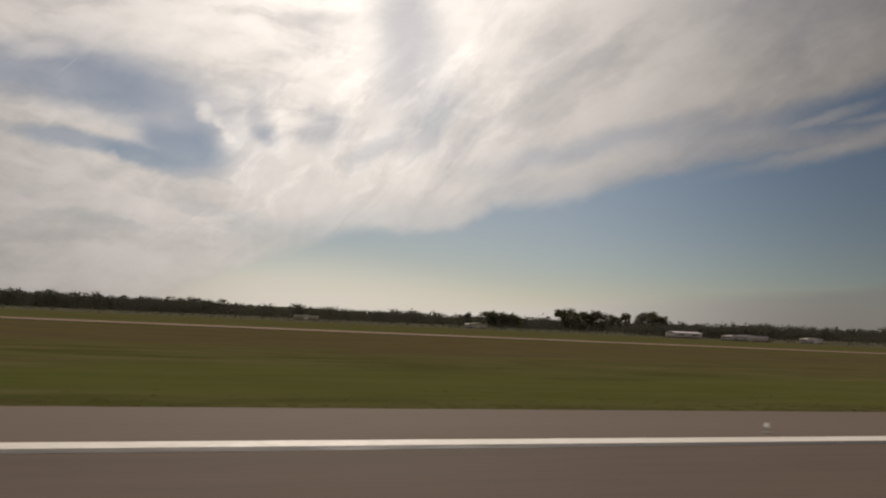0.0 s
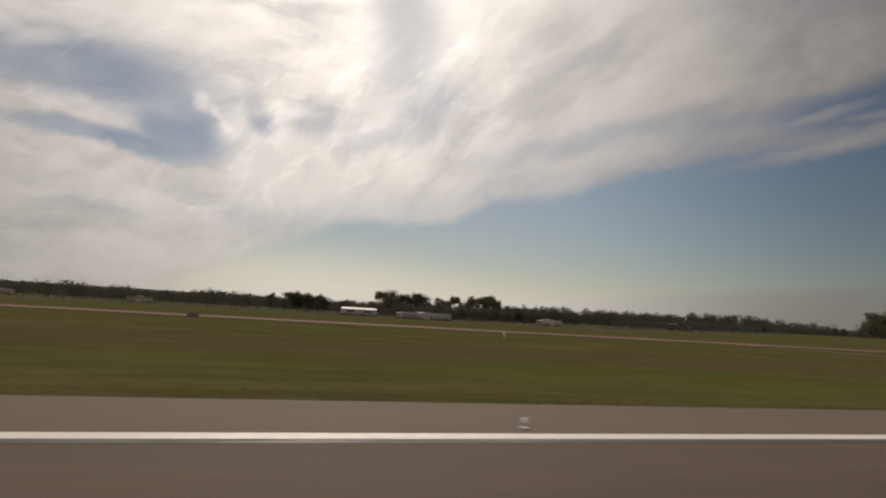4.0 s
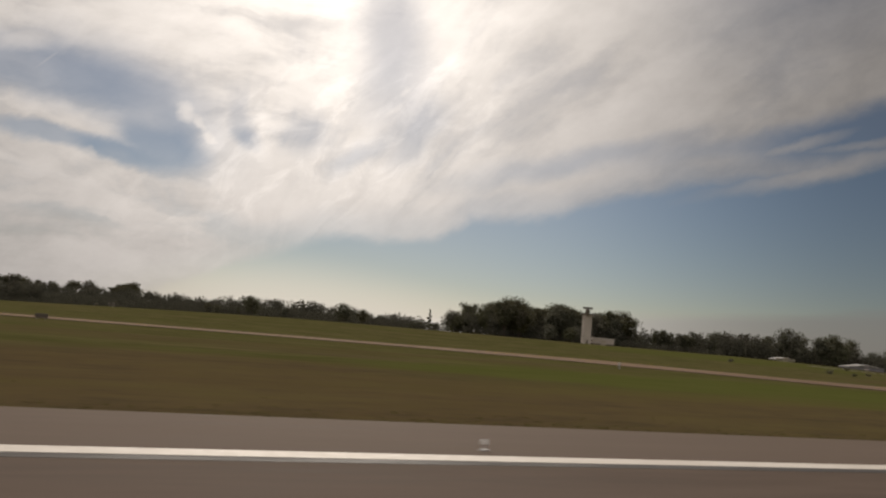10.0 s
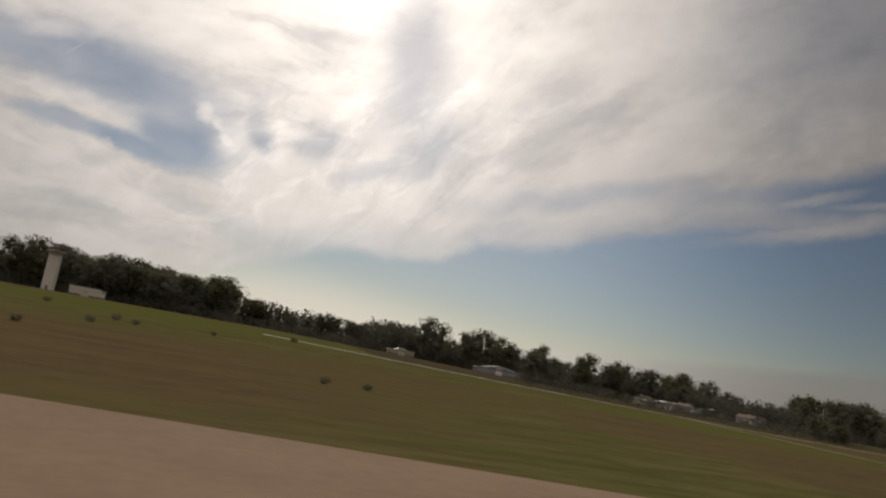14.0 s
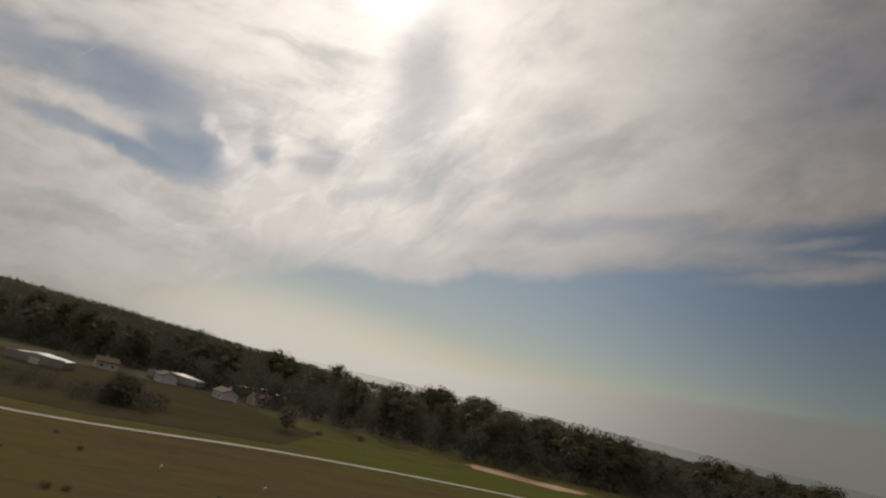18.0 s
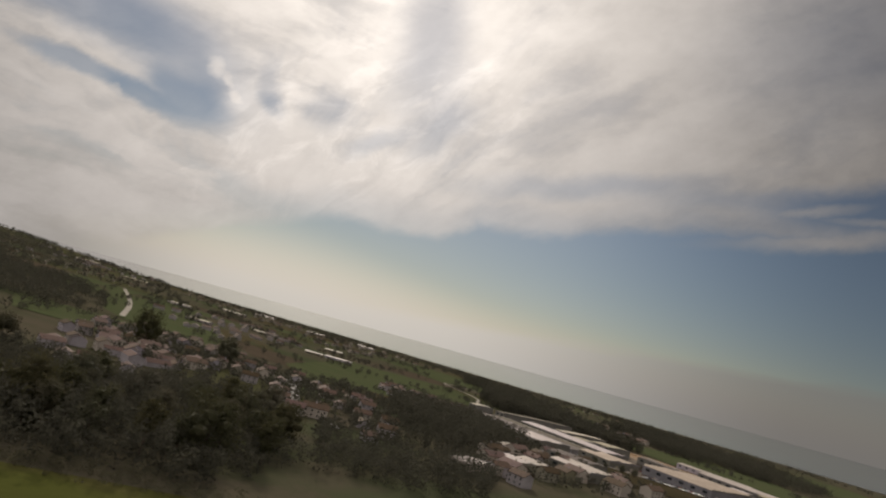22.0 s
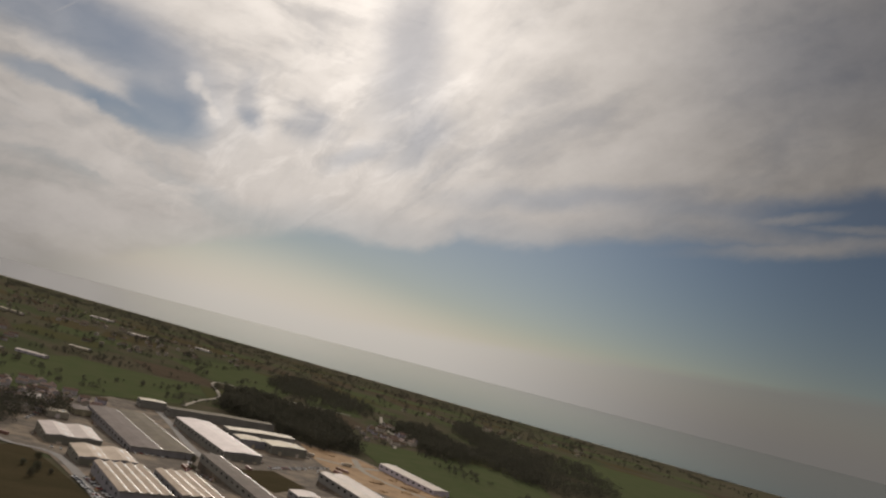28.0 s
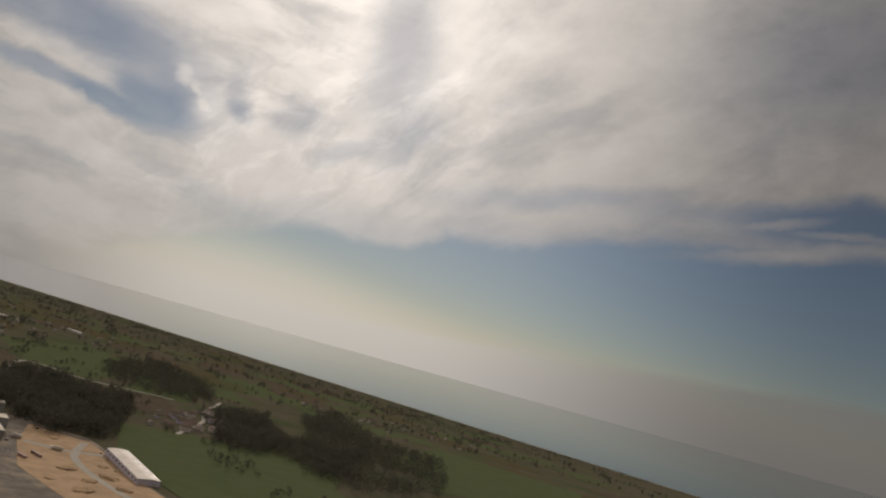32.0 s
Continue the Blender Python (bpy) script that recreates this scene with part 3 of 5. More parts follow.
# ---- the land ----
def ground():
    xs = list(np.concatenate([np.arange(-5200, -600, 400), np.arange(-600, 3000, 30), np.arange(3000, 5000, 100), np.arange(5000, 9600, 400)]))
    ys = list(np.concatenate([np.arange(-3000, -200, 400), np.arange(-200, 2000, 30), np.arange(2000, 5000, 100), np.arange(5000, 9400, 400)]))
    verts = [(x * K, y * K, (gz(x, y) - 0.25) * K) for y in ys for x in xs]
    w = len(xs)
    faces = [(j * w + i, j * w + i + 1, (j + 1) * w + i + 1, (j + 1) * w + i) for j in range(len(ys) - 1) for i in range(w - 1)]
    me = bpy.data.meshes.new("ground")
    me.from_pydata([tuple(map(float, v)) for v in verts], [], faces)
    me.materials.append(M["land"])
    for f in me.polygons:
        f.use_smooth = True
    return tagged(new("ground", me), "wide farmland of dull green and brown falling to the coast", "land", kind="structure")


ground()
sea = bmesh.new()
sea.faces.new([sea.verts.new(p) for p in ((-5000, 15400, -74), (-5000, 10400, -74), (1000, 6040, -74), (2500, 4475, -74), (4400, 2490, -74), (14500, -8000, -74), (14500, 15400, -74))])
thing("water", sea, M["sea"], "grey sea with a dull sheen under haze", "sea", kind="structure")
strip("beach", [(-600, 7900), (1000, 6080), (2500, 4520), (3400, 3580), (4400, 2540), (6000, 880)], 90, "sand", 1.2, "pale strip of beach sand along the coast", "beach", 100)


# ---- the airfield ----
patch("airfield_grass", [(-2600, 27.5), (1150, 27.5), (1700, -60), (1760, 150), (1620, 252), (1538, 258), (1500, 300), (1440, 320), (1330, 360), (1150, 420), (700, 420), (-2600, 420)],
      "airfield", 0.0, "mown airfield grass, green with dry brown streaks", "grass", cell=60)
rw = bmesh.new()
box(rw, -2600, 1500, -42, 19.6, -0.6, 0.10)
thing("runway", rw, M["asphalt"], "worn brown-grey asphalt runway", "runway", kind="structure")
thing("runway_shoulder", boxed(-2600, 1500, 19.6, 27.8, -0.6, 0.095), M["shoulder"], "paler asphalt shoulder beside the runway", "pavement", kind="structure")
thing("runway_edge_line", boxed(-2600, 1500, 19.65, 20.55, 0.02, 0.112), M["paint"], "long white painted runway edge line", "road marking", kind="structure")
# dark sealed joint beside the line, transverse joints in the shoulder
thing("pavement_joint", boxed(-2600, 1500, 19.05, 19.62, 0.02, 0.106), M["joint"], "dark sealed joint in the runway asphalt", "joint", kind="structure")

EXIT_FAR = [(-2600, 194), (690, 194), (735, 191), (775, 182), (801, 142), (819, 120), (840, 102), (864, 88), (900, 71), (950, 55), (1010, 41), (1085, 27.9), (1080, 24.0), (1040, 22.6), (830, 22.4), (800, 24.0)]
EXIT_NEAR = [(780, 27.9), (790, 31), (798, 36), (804, 45), (806.5, 55), (805, 66), (801, 76), (794, 92), (783, 108), (766, 130), (746, 148), (715, 165), (685, 171), (-2600, 171)]
patch("taxiway", EXIT_FAR + EXIT_NEAR, "concrete", 0.104, "sunlit pale concrete taxiway curving in to the runway", "taxiway", cell=60)


def line_mark(name, pts, width, mat, lift, label):
    return thing(name, ribbon(bmesh.new(), pts, width, lift, 2.0), M[mat], label, "road marking", kind="structure")


for off in (-0.22, 0.22):
    line_mark("taxi_line", [(809 + off, 20.8), (814 + off, 24), (820 + off, 29), (825 + off, 36), (828 + off, 45), (829 + off, 54)], 0.18, "yellow", 0.135, "thin curved yellow taxi line")
line_mark("hold_bar", [(806.4, 27.8), (808.6, 22.6)], 1.15, "yellow", 0.135, "broad yellow painted bar on the taxiway")
line_mark("hold_bar", [(814.7, 33.8), (818.6, 29.6)], 0.6, "yellow", 0.135, "narrow yellow painted bar on the taxiway")
line_mark("taxi_mark", [(813, 92), (819, 98), (826, 105)], 1.6, "paint", 0.135, "faded white mark on the taxiway")
line_mark("taxi_line", [(-600, 182.5), (690, 182.5), (740, 176), (780, 150), (806, 112), (815, 80)], 0.5, "yellow", 0.135, "faded yellow taxiway centre line")


def edge_light():
    r = root("runway_edge_light", "small white runway edge light on a low stem", "runway light", place(0, 23.3, 0.1), "runway edge lights")
    part("base_plate", drummed(0.13, 0.13, 0.0, 0.04), M["metal"], r)
    part("stem", drummed(0.03, 0.03, 0.04, 0.2, 8), M["metal"], r)
    part("lens", drummed(0.08, 0.06, 0.2, 0.34, 10), M["lamp"], r)
    return r


first = edge_light()
first.matrix_basis = place(20, 21.6, 0.09)
for i in range(-2, 18):
    if i:
        copy_thing(first, place(20 + 58.8 * i, 21.6, 0.09))


def sign_board(x, y, turn, label, size=1.0):
    r = root("taxiway_sign", label, "sign", place(x, y, gz(x, y), turn, size))
    part("panel", boxed(-1.1, 1.1, -0.12, 0.12, 0.35, 1.15, 0.03), M["sheet_dark"], r)
    for s in (-0.8, 0.8):
        part("leg", boxed(s - 0.05, s + 0.05, -0.05, 0.05, -0.1, 0.36), M["metal"], r)


sign_board(794, 68, 35, "low dark taxiway sign on two legs in the grass")
patch("equipment_pad", [(781, 29), (783.5, 29), (783.5, 31.5), (781, 31.5)], "pad", 0.13, "small pale concrete pad in the grass", "pad")
sign_board(640, 160, 10, "low dark taxiway sign on two legs in the grass")
sign_board(250, 150, 10, "low dark taxiway sign on two legs in the grass")


def marker_post(x, y):
    r = root("marker_post", "short pale marker post with a white cap in the grass", "marker", place(x, y, gz(x, y)), "grass markers")
    part("post", drummed(0.12, 0.10, -0.1, 0.7, 8), M["metal"], r)
    part("cap", drummed(0.36, 0.24, 0.7, 1.1, 10), M["beige"], r)
    return r


sign_board(777, 41, 30, "low dark taxiway sign on two legs in the grass", 0.55)
post = marker_post(1280, 170)
for x, y in ((1301, 165), (1336, 168), (1420, 172), (1444, 178), (1465, 180), (1476, 181), (1487, 182), (740, 120), (560, 66), (470, 90), (300, 120)):
    copy_thing(post, place(x, y, gz(x, y)))

# tracks and service paths
strip("perimeter_road", [(1010, 327), (1105, 292), (1165, 264), (1210, 228), (1247, 215), (1280, 221), (1317, 230), (1381, 231), (1455, 220), (1522, 212), (1600, 205), (1760, 180)],
      3.6, "gravel", 0.12, "narrow pale gravel perimeter road", "road")
strip("service_path", [(1176, 262), (1165, 215), (1155, 165), (1149, 128), (1147, 112)], 3.0, "pad", 0.10, "pale worn service path across the grass", "path")
strip("service_path", [(1121.5, 106), (1134, 106.5), (1146, 104.5), (1151, 102)], 1.7, "pad", 0.11, "long narrow pale concrete slab in the grass", "path", 3.0)
strip("service_path", [(1138, 109.5), (1147.5, 109.8)], 1.5, "pad", 0.13, "short pale concrete slab in the grass", "path", 3.0)
patch("equipment_pad", [(1155 + 7.5 * math.cos(a * 0.4488), 112.5 + 7.0 * math.sin(a * 0.4488)) for a in range(14)], "pad", 0.12, "pale rounded concrete equipment pad", "pad")
for x, y, h in ((1151.5, 109.5, 1.0), (1154, 112, 0.6), (1156, 114, 0.5)):
    r = root("equipment_cabinet", "small dark equipment cabinet on the concrete pad", "cabinet", place(x, y, 0.12, 20), "equipment cabinets")
    part("body", boxed(-0.5, 0.5, -0.4, 0.4, 0.08, h, 0.03), M["sheet_dark"], r)
    part("plinth", boxed(-0.55, 0.55, -0.45, 0.45, 0.0, 0.08), M["concrete"], r)
strip("service_path", [(399, 171), (396, 135), (396, 114), (400, 103), (407, 100)], 2.6, "pad", 0.10, "short pale service path in the grass", "path")
patch("bare_ground", [(1431 + (24 + 9 * noise.noise((a * 0.7, 1.5, 0))) * math.cos(a * 0.314) - 6 * math.sin(a * 0.314), 286 + (15 + 8 * noise.noise((a * 0.9, 4.5, 0))) * math.sin(a * 0.314) - 8 * math.cos(a * 0.314)) for a in range(20)],
      "dirt", 0.10, "ragged patch of bare sandy earth", "bare ground", cell=6)



def grass_tufts(count, seed):
    """Loose tufts along the ragged edge of the grass beside the pavement."""
    nr = np.random.RandomState(seed)
    x = nr.uniform(-60, 1120, count)
    y = 27.75 + nr.exponential(1.6, count)
    keep = ~((x > 780) & (y < 64 + (900 - x) * 0.3))
    x, y = x[keep], y[keep]
    h, w, a = nr.uniform(0.015, 0.05, len(x)), nr.uniform(0.04, 0.12, len(x)), nr.uniform(0, 6.3, len(x))
    lean = nr.uniform(-0.15, 0.15, (2, len(x)))
    z = np.zeros(len(x))
    p = np.stack([np.stack([x - w * np.cos(a), y - w * np.sin(a), z], -1), np.stack([x + w * np.cos(a), y + w * np.sin(a), z], -1), np.stack([x + lean[0], y + lean[1], h], -1)], 1)
    me = bpy.data.meshes.new("grass_tufts")
    me.from_pydata((p.reshape(-1, 3) * K).tolist(), [], [(3 * i, 3 * i + 1, 3 * i + 2) for i in range(len(x))])
    me.materials.append(M["tuft"])
    return tagged(new("grass_tufts", me), "uneven tufts of grass along the runway shoulder", "grass", kind="stuff")


grass_tufts(36000, 9)


# ---- trees ----
def leaves(bm, rng, c, r, n, size, squash=0.8):
    """Loose bent leaf sprays spread through a lobe of the crown."""
    for _ in range(n):
        while True:
            p = Vector((rng.uniform(-1, 1), rng.uniform(-1, 1), rng.uniform(-1, 1)))
            if 0.35 < p.length < 1:
                break
        p = Vector((p.x * r, p.y * r, p.z * r * squash)) + c
        m = Matrix.Translation(p) @ Euler((rng.uniform(0, 6.3), rng.uniform(0, 6.3), rng.uniform(0, 6.3))).to_matrix().to_4x4()
        s = size * rng.uniform(0.6, 1.3)
        q = [bm.verts.new(m @ Vector(v)) for v in ((-s, 0, 0), (0, -0.5 * s, 0.2 * s), (s, 0, 0), (0, 0.5 * s, -0.25 * s))]
        bm.faces.new(q)


def lobe(bm, rng, c, r, squash=0.8):
    res = bmesh.ops.create_icosphere(bm, subdivisions=1, radius=1.0)
    for v in res["verts"]:
        v.co = Vector((v.co.x * r, v.co.y * r, v.co.z * r * squash)) * rng.uniform(0.6, 1.05) + c


def limb(bm, a, b, r0, r1, n=6):
    ax = (b - a).normalized()
    side = ax.cross(Vector((0.3, 0.9, 0.1))).normalized()
    up = ax.cross(side)
    ring = [[bm.verts.new(p + (side * math.cos(6.2832 * i / n) + up * math.sin(6.2832 * i / n)) * r) for i in range(n)] for p, r in ((a, r0), (b, r1))]
    for i in range(n):
        bm.faces.new((ring[0][i], ring[0][(i + 1) % n], ring[1][(i + 1) % n], ring[1][i]))


def tree_kind(seed, h, spread, bare, kind, mat, name="tree", label="", category="tree"):
    """One tree h metres high: tapered trunk, limbs and a ragged crown; bare: share of the trunk without leaves."""
    rng = random.Random(seed)
    r = root(name, label, category, place(0, 0, 0))
    bm = bmesh.new()
    lean = Vector((rng.uniform(-0.05, 0.05) * h, rng.uniform(-0.05, 0.05) * h, 0))
    mid, top = Vector((0, 0, h * 0.5)) + lean * 0.4, Vector((0, 0, h * 0.86)) + lean
    limb(bm, Vector((0, 0, -0.6)), mid, h * 0.024, h * 0.016)
    limb(bm, mid, top, h * 0.016, h * 0.005)
    crown = bmesh.new()
    n = {"tall": 13, "round": 15, "cone": 11, "flat": 12, "shrub": 7}[kind]
    for i in range(n):
        k = (i + 0.5) / n
        z = h * (bare + (0.94 - bare) * k)
        if kind == "cone":
            w = spread * (1.02 - k) * 0.8
        elif kind == "tall":
            w = spread * (0.45 + 0.75 * math.sin(k * 2.7))
        elif kind == "flat":
            w, z = spread * rng.uniform(0.5, 1.0), h * (0.74 + 0.2 * rng.random())
        else:
            w = spread * (0.35 + 0.9 * math.sin(0.4 + k * 2.4))
        a = i * 2.4 + rng.uniform(-0.5, 0.5)
        d = w * rng.uniform(0.25, 0.75)
        c = Vector((math.cos(a) * d, math.sin(a) * d, z)) + lean * k
        size = max(0.5, w * rng.uniform(0.42, 0.66))
        base = mid.lerp(top, min(1.0, max(0.0, (z / h - 0.5) / 0.36))) * 1.0
        if kind != "shrub":
            limb(bm, base - Vector((0, 0, 0.06 * h)) if z > 0.5 * h else Vector((0, 0, z * 0.75)), c, h * 0.007, h * 0.003, 4)
        lobe(crown, rng, c, size * 0.55)
        leaves(crown, rng, c, size * 1.2, 175, h * 0.0165 + 0.08)
    part("trunk", bm, M["bark"], r)
    part("crown", crown, M[mat], r)
    return r


TREES = [tree_kind(1, 18, 5.0, 0.30, "tall", "leaf", label="tall eucalyptus with a ragged dark crown"),
         tree_kind(2, 20, 4.4, 0.38, "tall", "leaf_b", label="slender eucalyptus with an open olive crown"),
         tree_kind(3, 14, 5.6, 0.18, "round", "leaf", label="broad round dark green tree"),
         tree_kind(4, 16, 4.0, 0.12, "cone", "leaf", label="dark conifer with a pointed crown"),
         tree_kind(5, 15, 5.8, 0.55, "flat", "leaf_b", label="umbrella pine with a bare trunk and flat crown"),
         tree_kind(6, 17, 6.2, 0.20, "round", "leaf_b", label="spreading olive-green broadleaf tree")]
SHRUB = tree_kind(7, 3.2, 2.4, 0.05, "shrub", "leaf_b", "shrub", "low dense dull green shrub", "shrub")
HEIGHT = (18, 20, 14, 16, 15, 17)
used = set()


def plant(i, x, y, h, group=""):
    src = TREES[i]
    m = place(x, y, gz(x, y), (x * 37 + y * 11) % 360, h / HEIGHT[i])
    if i in used:
        ob = copy_thing(src, m)
    else:
        used.add(i)
        ob = src
        ob.matrix_basis = m
    ob.scale = (h / HEIGHT[i],) * 3
    if group:
        ob["group"] = group
    return ob


def grove(pts, count, lo, hi, kinds, seed, group):
    rng = random.Random(seed)
    xs, ys = [p[0] for p in pts], [p[1] for p in pts]
    made, tries, seen = 0, 0, []
    while made < count and tries < count * 60:
        tries += 1
        x, y = rng.uniform(min(xs), max(xs)), rng.uniform(min(ys), max(ys))
        if not inside(x, y, pts) or any((x - a) ** 2 + (y - b) ** 2 < 12 for a, b in seen[-150:]):
            continue
        seen.append((x, y))
        plant(rng.choice(kinds), x, y, rng.uniform(lo, hi), group)
        made += 1


def woodland(name, pts, spacing, lo, hi, seed, label, sprays=7, ragged=16.0, mat="wood"):
    """Distant wood as one mass of many crowns."""
    rng = random.Random(seed)
    nr = np.random.RandomState(seed)
    xs, ys = [p[0] for p in pts], [p[1] for p in pts]
    crowns = []
    for gy in np.arange(min(ys) - spacing, max(ys) + spacing, spacing):
        for gx in np.arange(min(xs) - spacing, max(xs) + spacing, spacing):
            px, py = gx + rng.uniform(-0.45, 0.45) * spacing, gy + rng.uniform(-0.45, 0.45) * spacing
            wx, wy = noise.noise((px / 38, py / 38, seed)), noise.noise((px / 38, py / 38, seed + 9.5))
            if not inside(px + ragged * wx, py + ragged * wy, pts) or (ragged > 20 and noise.noise((px / 75, py / 75, seed + 4.0)) > 0.33):
                continue
            h = rng.uniform(lo, hi) * (0.82 + 0.3 * noise.noise((px / 90, py / 90, seed)))
            z = gz(px, py)
            for k in (0.16, 0.42, 0.62, 0.78, 0.9):
                r = min(spacing * rng.uniform(0.28, 0.48), h * 0.34)
                crowns.append((px + rng.uniform(-0.4, 0.4) * spacing, py + rng.uniform(-0.4, 0.4) * spacing, z + h * k, r, h))
    q = np.array(crowns)
    c, r, h, n = q[:, :3], q[:, 3], q[:, 4], len(q)
    size = np.stack([r, r, h * 0.2], 1)
    m = int(sprays * 3.1)
    d = nr.normal(size=(n * m, 3))
    d /= np.linalg.norm(d, axis=1, keepdims=True)
    at = np.repeat(c, m, 0) + d * np.repeat(size, m, 0) * nr.uniform(0.55, 1.3, (n * m, 1))
    leafs = sprays_at(nr, at, np.repeat((0.048 if spacing < 9.5 else 0.058 if spacing < 14 else 0.07) * h + 0.10, m))
    me = leafy_mesh(name, leafs, np.zeros((0, 3), np.int32), np.arange(len(leafs)).reshape(-1, 4), M[mat])
    return tagged(new(name, me), label, "woodland", kind="stuff")

woodland("undergrowth", [(1258, 262), (1280, 258), (1284, 282), (1260, 286)], 5, 4, 7, 91, "dense bush below the roadside trees", 9, 3)
woodland("undergrowth", [(872, 466), (1010, 462), (1024, 480), (872, 484)], 5, 3, 7, 92, "low bushes along the foot of the grove", 8, 3)
woodland("undergrowth", [(1020, 540), (1120, 470), (1330, 440), (1334, 460), (1126, 492), (1030, 560)], 6, 3, 8, 93, "low bushes along the foot of the trees", 8, 4)
woodland("hedge", [(1420, 300), (1452, 300), (1490, 300), (1530, 262), (1560, 250), (1640, 244), (1640, 258), (1560, 266), (1524, 292), (1486, 314), (1420, 314)], 6, 3.5, 6.5, 94, "row of rounded olive bushes along the wood", 9, 3, "leaf_b")
woodland("far_wood", [(650, 1180), (1200, 1150), (1420, 1550), (1480, 2300), (1250, 3300), (500, 3300)], 34, 16, 26, 95, "dark wooded hills beyond the airfield", 3, 40)
woodland("hedge", [(-300, 432), (690, 428), (690, 446), (-300, 448)], 6, 1.4, 3.4, 98, "low dark hedge and brambles before the sheds", 5, 7)
# plateau edge: the hill grove by the radar tower and the lines beyond the taxiway
plant(2, 710, 396, 9.5, "airfield trees")
for i, (x, y, h) in enumerate(((704, 402, 6), (772, 452, 11.5), (826, 448, 14), (784, 452, 9), (842, 450, 9), (1211, 560, 27), (1603, 700, 30), (1671, 690, 26), (1525, 430, 24), (1330, 290, 9))):
    plant((3, 2, 3, 5, 3, 1, 2, 2, 4, 5)[i], x, y, h, "airfield trees")
for x, y, h in ((893, 386, 9), (886, 380, 8), (880, 392, 9)):
    plant(2, x, y, h, "airfield trees")
grove([(872, 480), (890, 478), (894, 560), (876, 552)], 9, 12, 17, (2, 5, 0), 75, "grove by the tower")
grove([(890, 470), (1005, 466), (1022, 540), (950, 585), (892, 566)], 58, 20, 28, (0, 0, 2, 5, 1), 11, "grove by the tower")
woodland("undergrowth", [(870, 478), (1005, 474), (1022, 540), (950, 585), (878, 560)], 8, 8, 18, 41, "dense undergrowth below the tall grove", 9, 4)
grove([(1025, 545), (1300, 540), (1330, 560), (1030, 580)], 44, 15, 23, (3, 3, 3, 0, 1), 12, "tree line beyond the airfield")
woodland("tree_belt", [(1018, 560), (1330, 550), (1440, 600), (1330, 650), (1030, 630)], 9, 13, 21, 42, "dark belt of trees behind the airfield", 10)
grove([(1130, 452), (1330, 442), (1420, 515), (1330, 556), (1130, 540)], 28, 21, 28, (0, 0, 2, 5, 1), 16, "trees beyond the perimeter road")
woodland("undergrowth", [(1110, 470), (1330, 455), (1430, 520), (1330, 556), (1110, 550)], 8, 11, 21, 43, "dense undergrowth below the trees", 10, 5)
woodland("hedge", [(1128, 318), (1180, 292), (1228, 268), (1260, 262), (1262, 280), (1236, 292), (1186, 318), (1132, 338)], 5.5, 2.5, 5.5, 99, "belt of dark bushes beside the perimeter road", 7, 7)
grove([(1262, 264), (1277, 262), (1279, 280), (1264, 282)], 5, 8, 10, (2, 5), 19, "bushy trees beside the perimeter road")
grove([(1342, 356), (1400, 340), (1425, 304), (1480, 310), (1520, 288), (1545, 262), (1600, 268), (1660, 330), (1660, 400), (1480, 410), (1400, 410)], 60, 17, 26, (0, 0, 2, 5, 1), 15, "wood below the perimeter road")
woodland("wood", [(1338, 362), (1400, 344), (1425, 310), (1480, 314), (1520, 292), (1550, 262), (1610, 264), (1672, 330), (1660, 430), (1560, 470), (1440, 470), (1400, 560), (1320, 560), (1300, 430)], 8, 9, 18, 44, "dense dark wood below the perimeter road", 10, 7)
grove([(660, 455), (850, 452), (850, 490), (660, 500)], 8, 5, 8, (0, 2, 5, 3), 20, "tree line beyond the airfield")
woodland("tree_belt", [(600, 480), (850, 470), (850, 540), (600, 560)], 7, 4, 7.5, 47, "low belt of trees behind the airfield", 13)
grove([(470, 590), (560, 590), (560, 640), (470, 640)], 12, 7, 11, (0, 2, 5), 13, "tree line beyond the airfield")
woodland("tree_belt", [(430, 610), (620, 600), (870, 570), (870, 640), (430, 680)], 8, 9, 16, 45, "low belt of trees and scrub behind the airfield", 12)
grove([(494, 875), (658, 875), (658, 930), (494, 930)], 30, 20, 30, (4, 4, 0, 1, 5), 14, "umbrella pines and eucalyptus beyond the sheds")
grove([(362, 880), (428, 880), (428, 920), (362, 920)], 14, 15, 21, (4, 0, 2, 5), 74, "tree line beyond the airfield")
grove([(1430, 425), (1500, 420), (1510, 465), (1440, 465)], 9, 23, 29, (0, 1, 5), 76, "trees beyond the perimeter road")
woodland("wood", [(1672, 345), (1700, 300), (1760, 330), (1800, 400), (1790, 430), (1745, 385), (1700, 420)], 8, 8, 13, 77, "small dark wood before the village", 10, 8)
woodland("far_wood", [(-900, 870), (40, 850), (60, 940), (-900, 980)], 15, 14, 19, 79, "tall far trees behind the airfield", 13)
woodland("far_wood", [(-900, 960), (900, 900), (1000, 1150), (-900, 1300)], 18, 10, 18, 21, "far band of mixed trees behind the airfield", 11)
woodland("wood", [(1755, 455), (1785, 425), (1934, 600), (2040, 960), (1900, 880)], 9, 14, 22, 23, "dense dark wood beside the factories", 8, 26)
woodland("wood", [(2240, 1205), (2262, 1380), (2358, 1445), (2460, 1330), (2420, 1040), (2345, 1035)], 10, 19, 27, 24, "dense dark wood behind the large factory", 8, 26)
woodland("wood", [(2624, 1507), (2720, 1500), (2718, 1296), (2640, 1126), (2571, 1162)], 11, 16, 24, 25, "dense dark wood beside the hamlet", 7, 26)
woodland("wood", [(2704, 1171), (2763, 1094), (2963, 1516), (3000, 1900), (2840, 1640)], 13, 16, 24, 26, "dense dark wood along the fields", 6, 26)
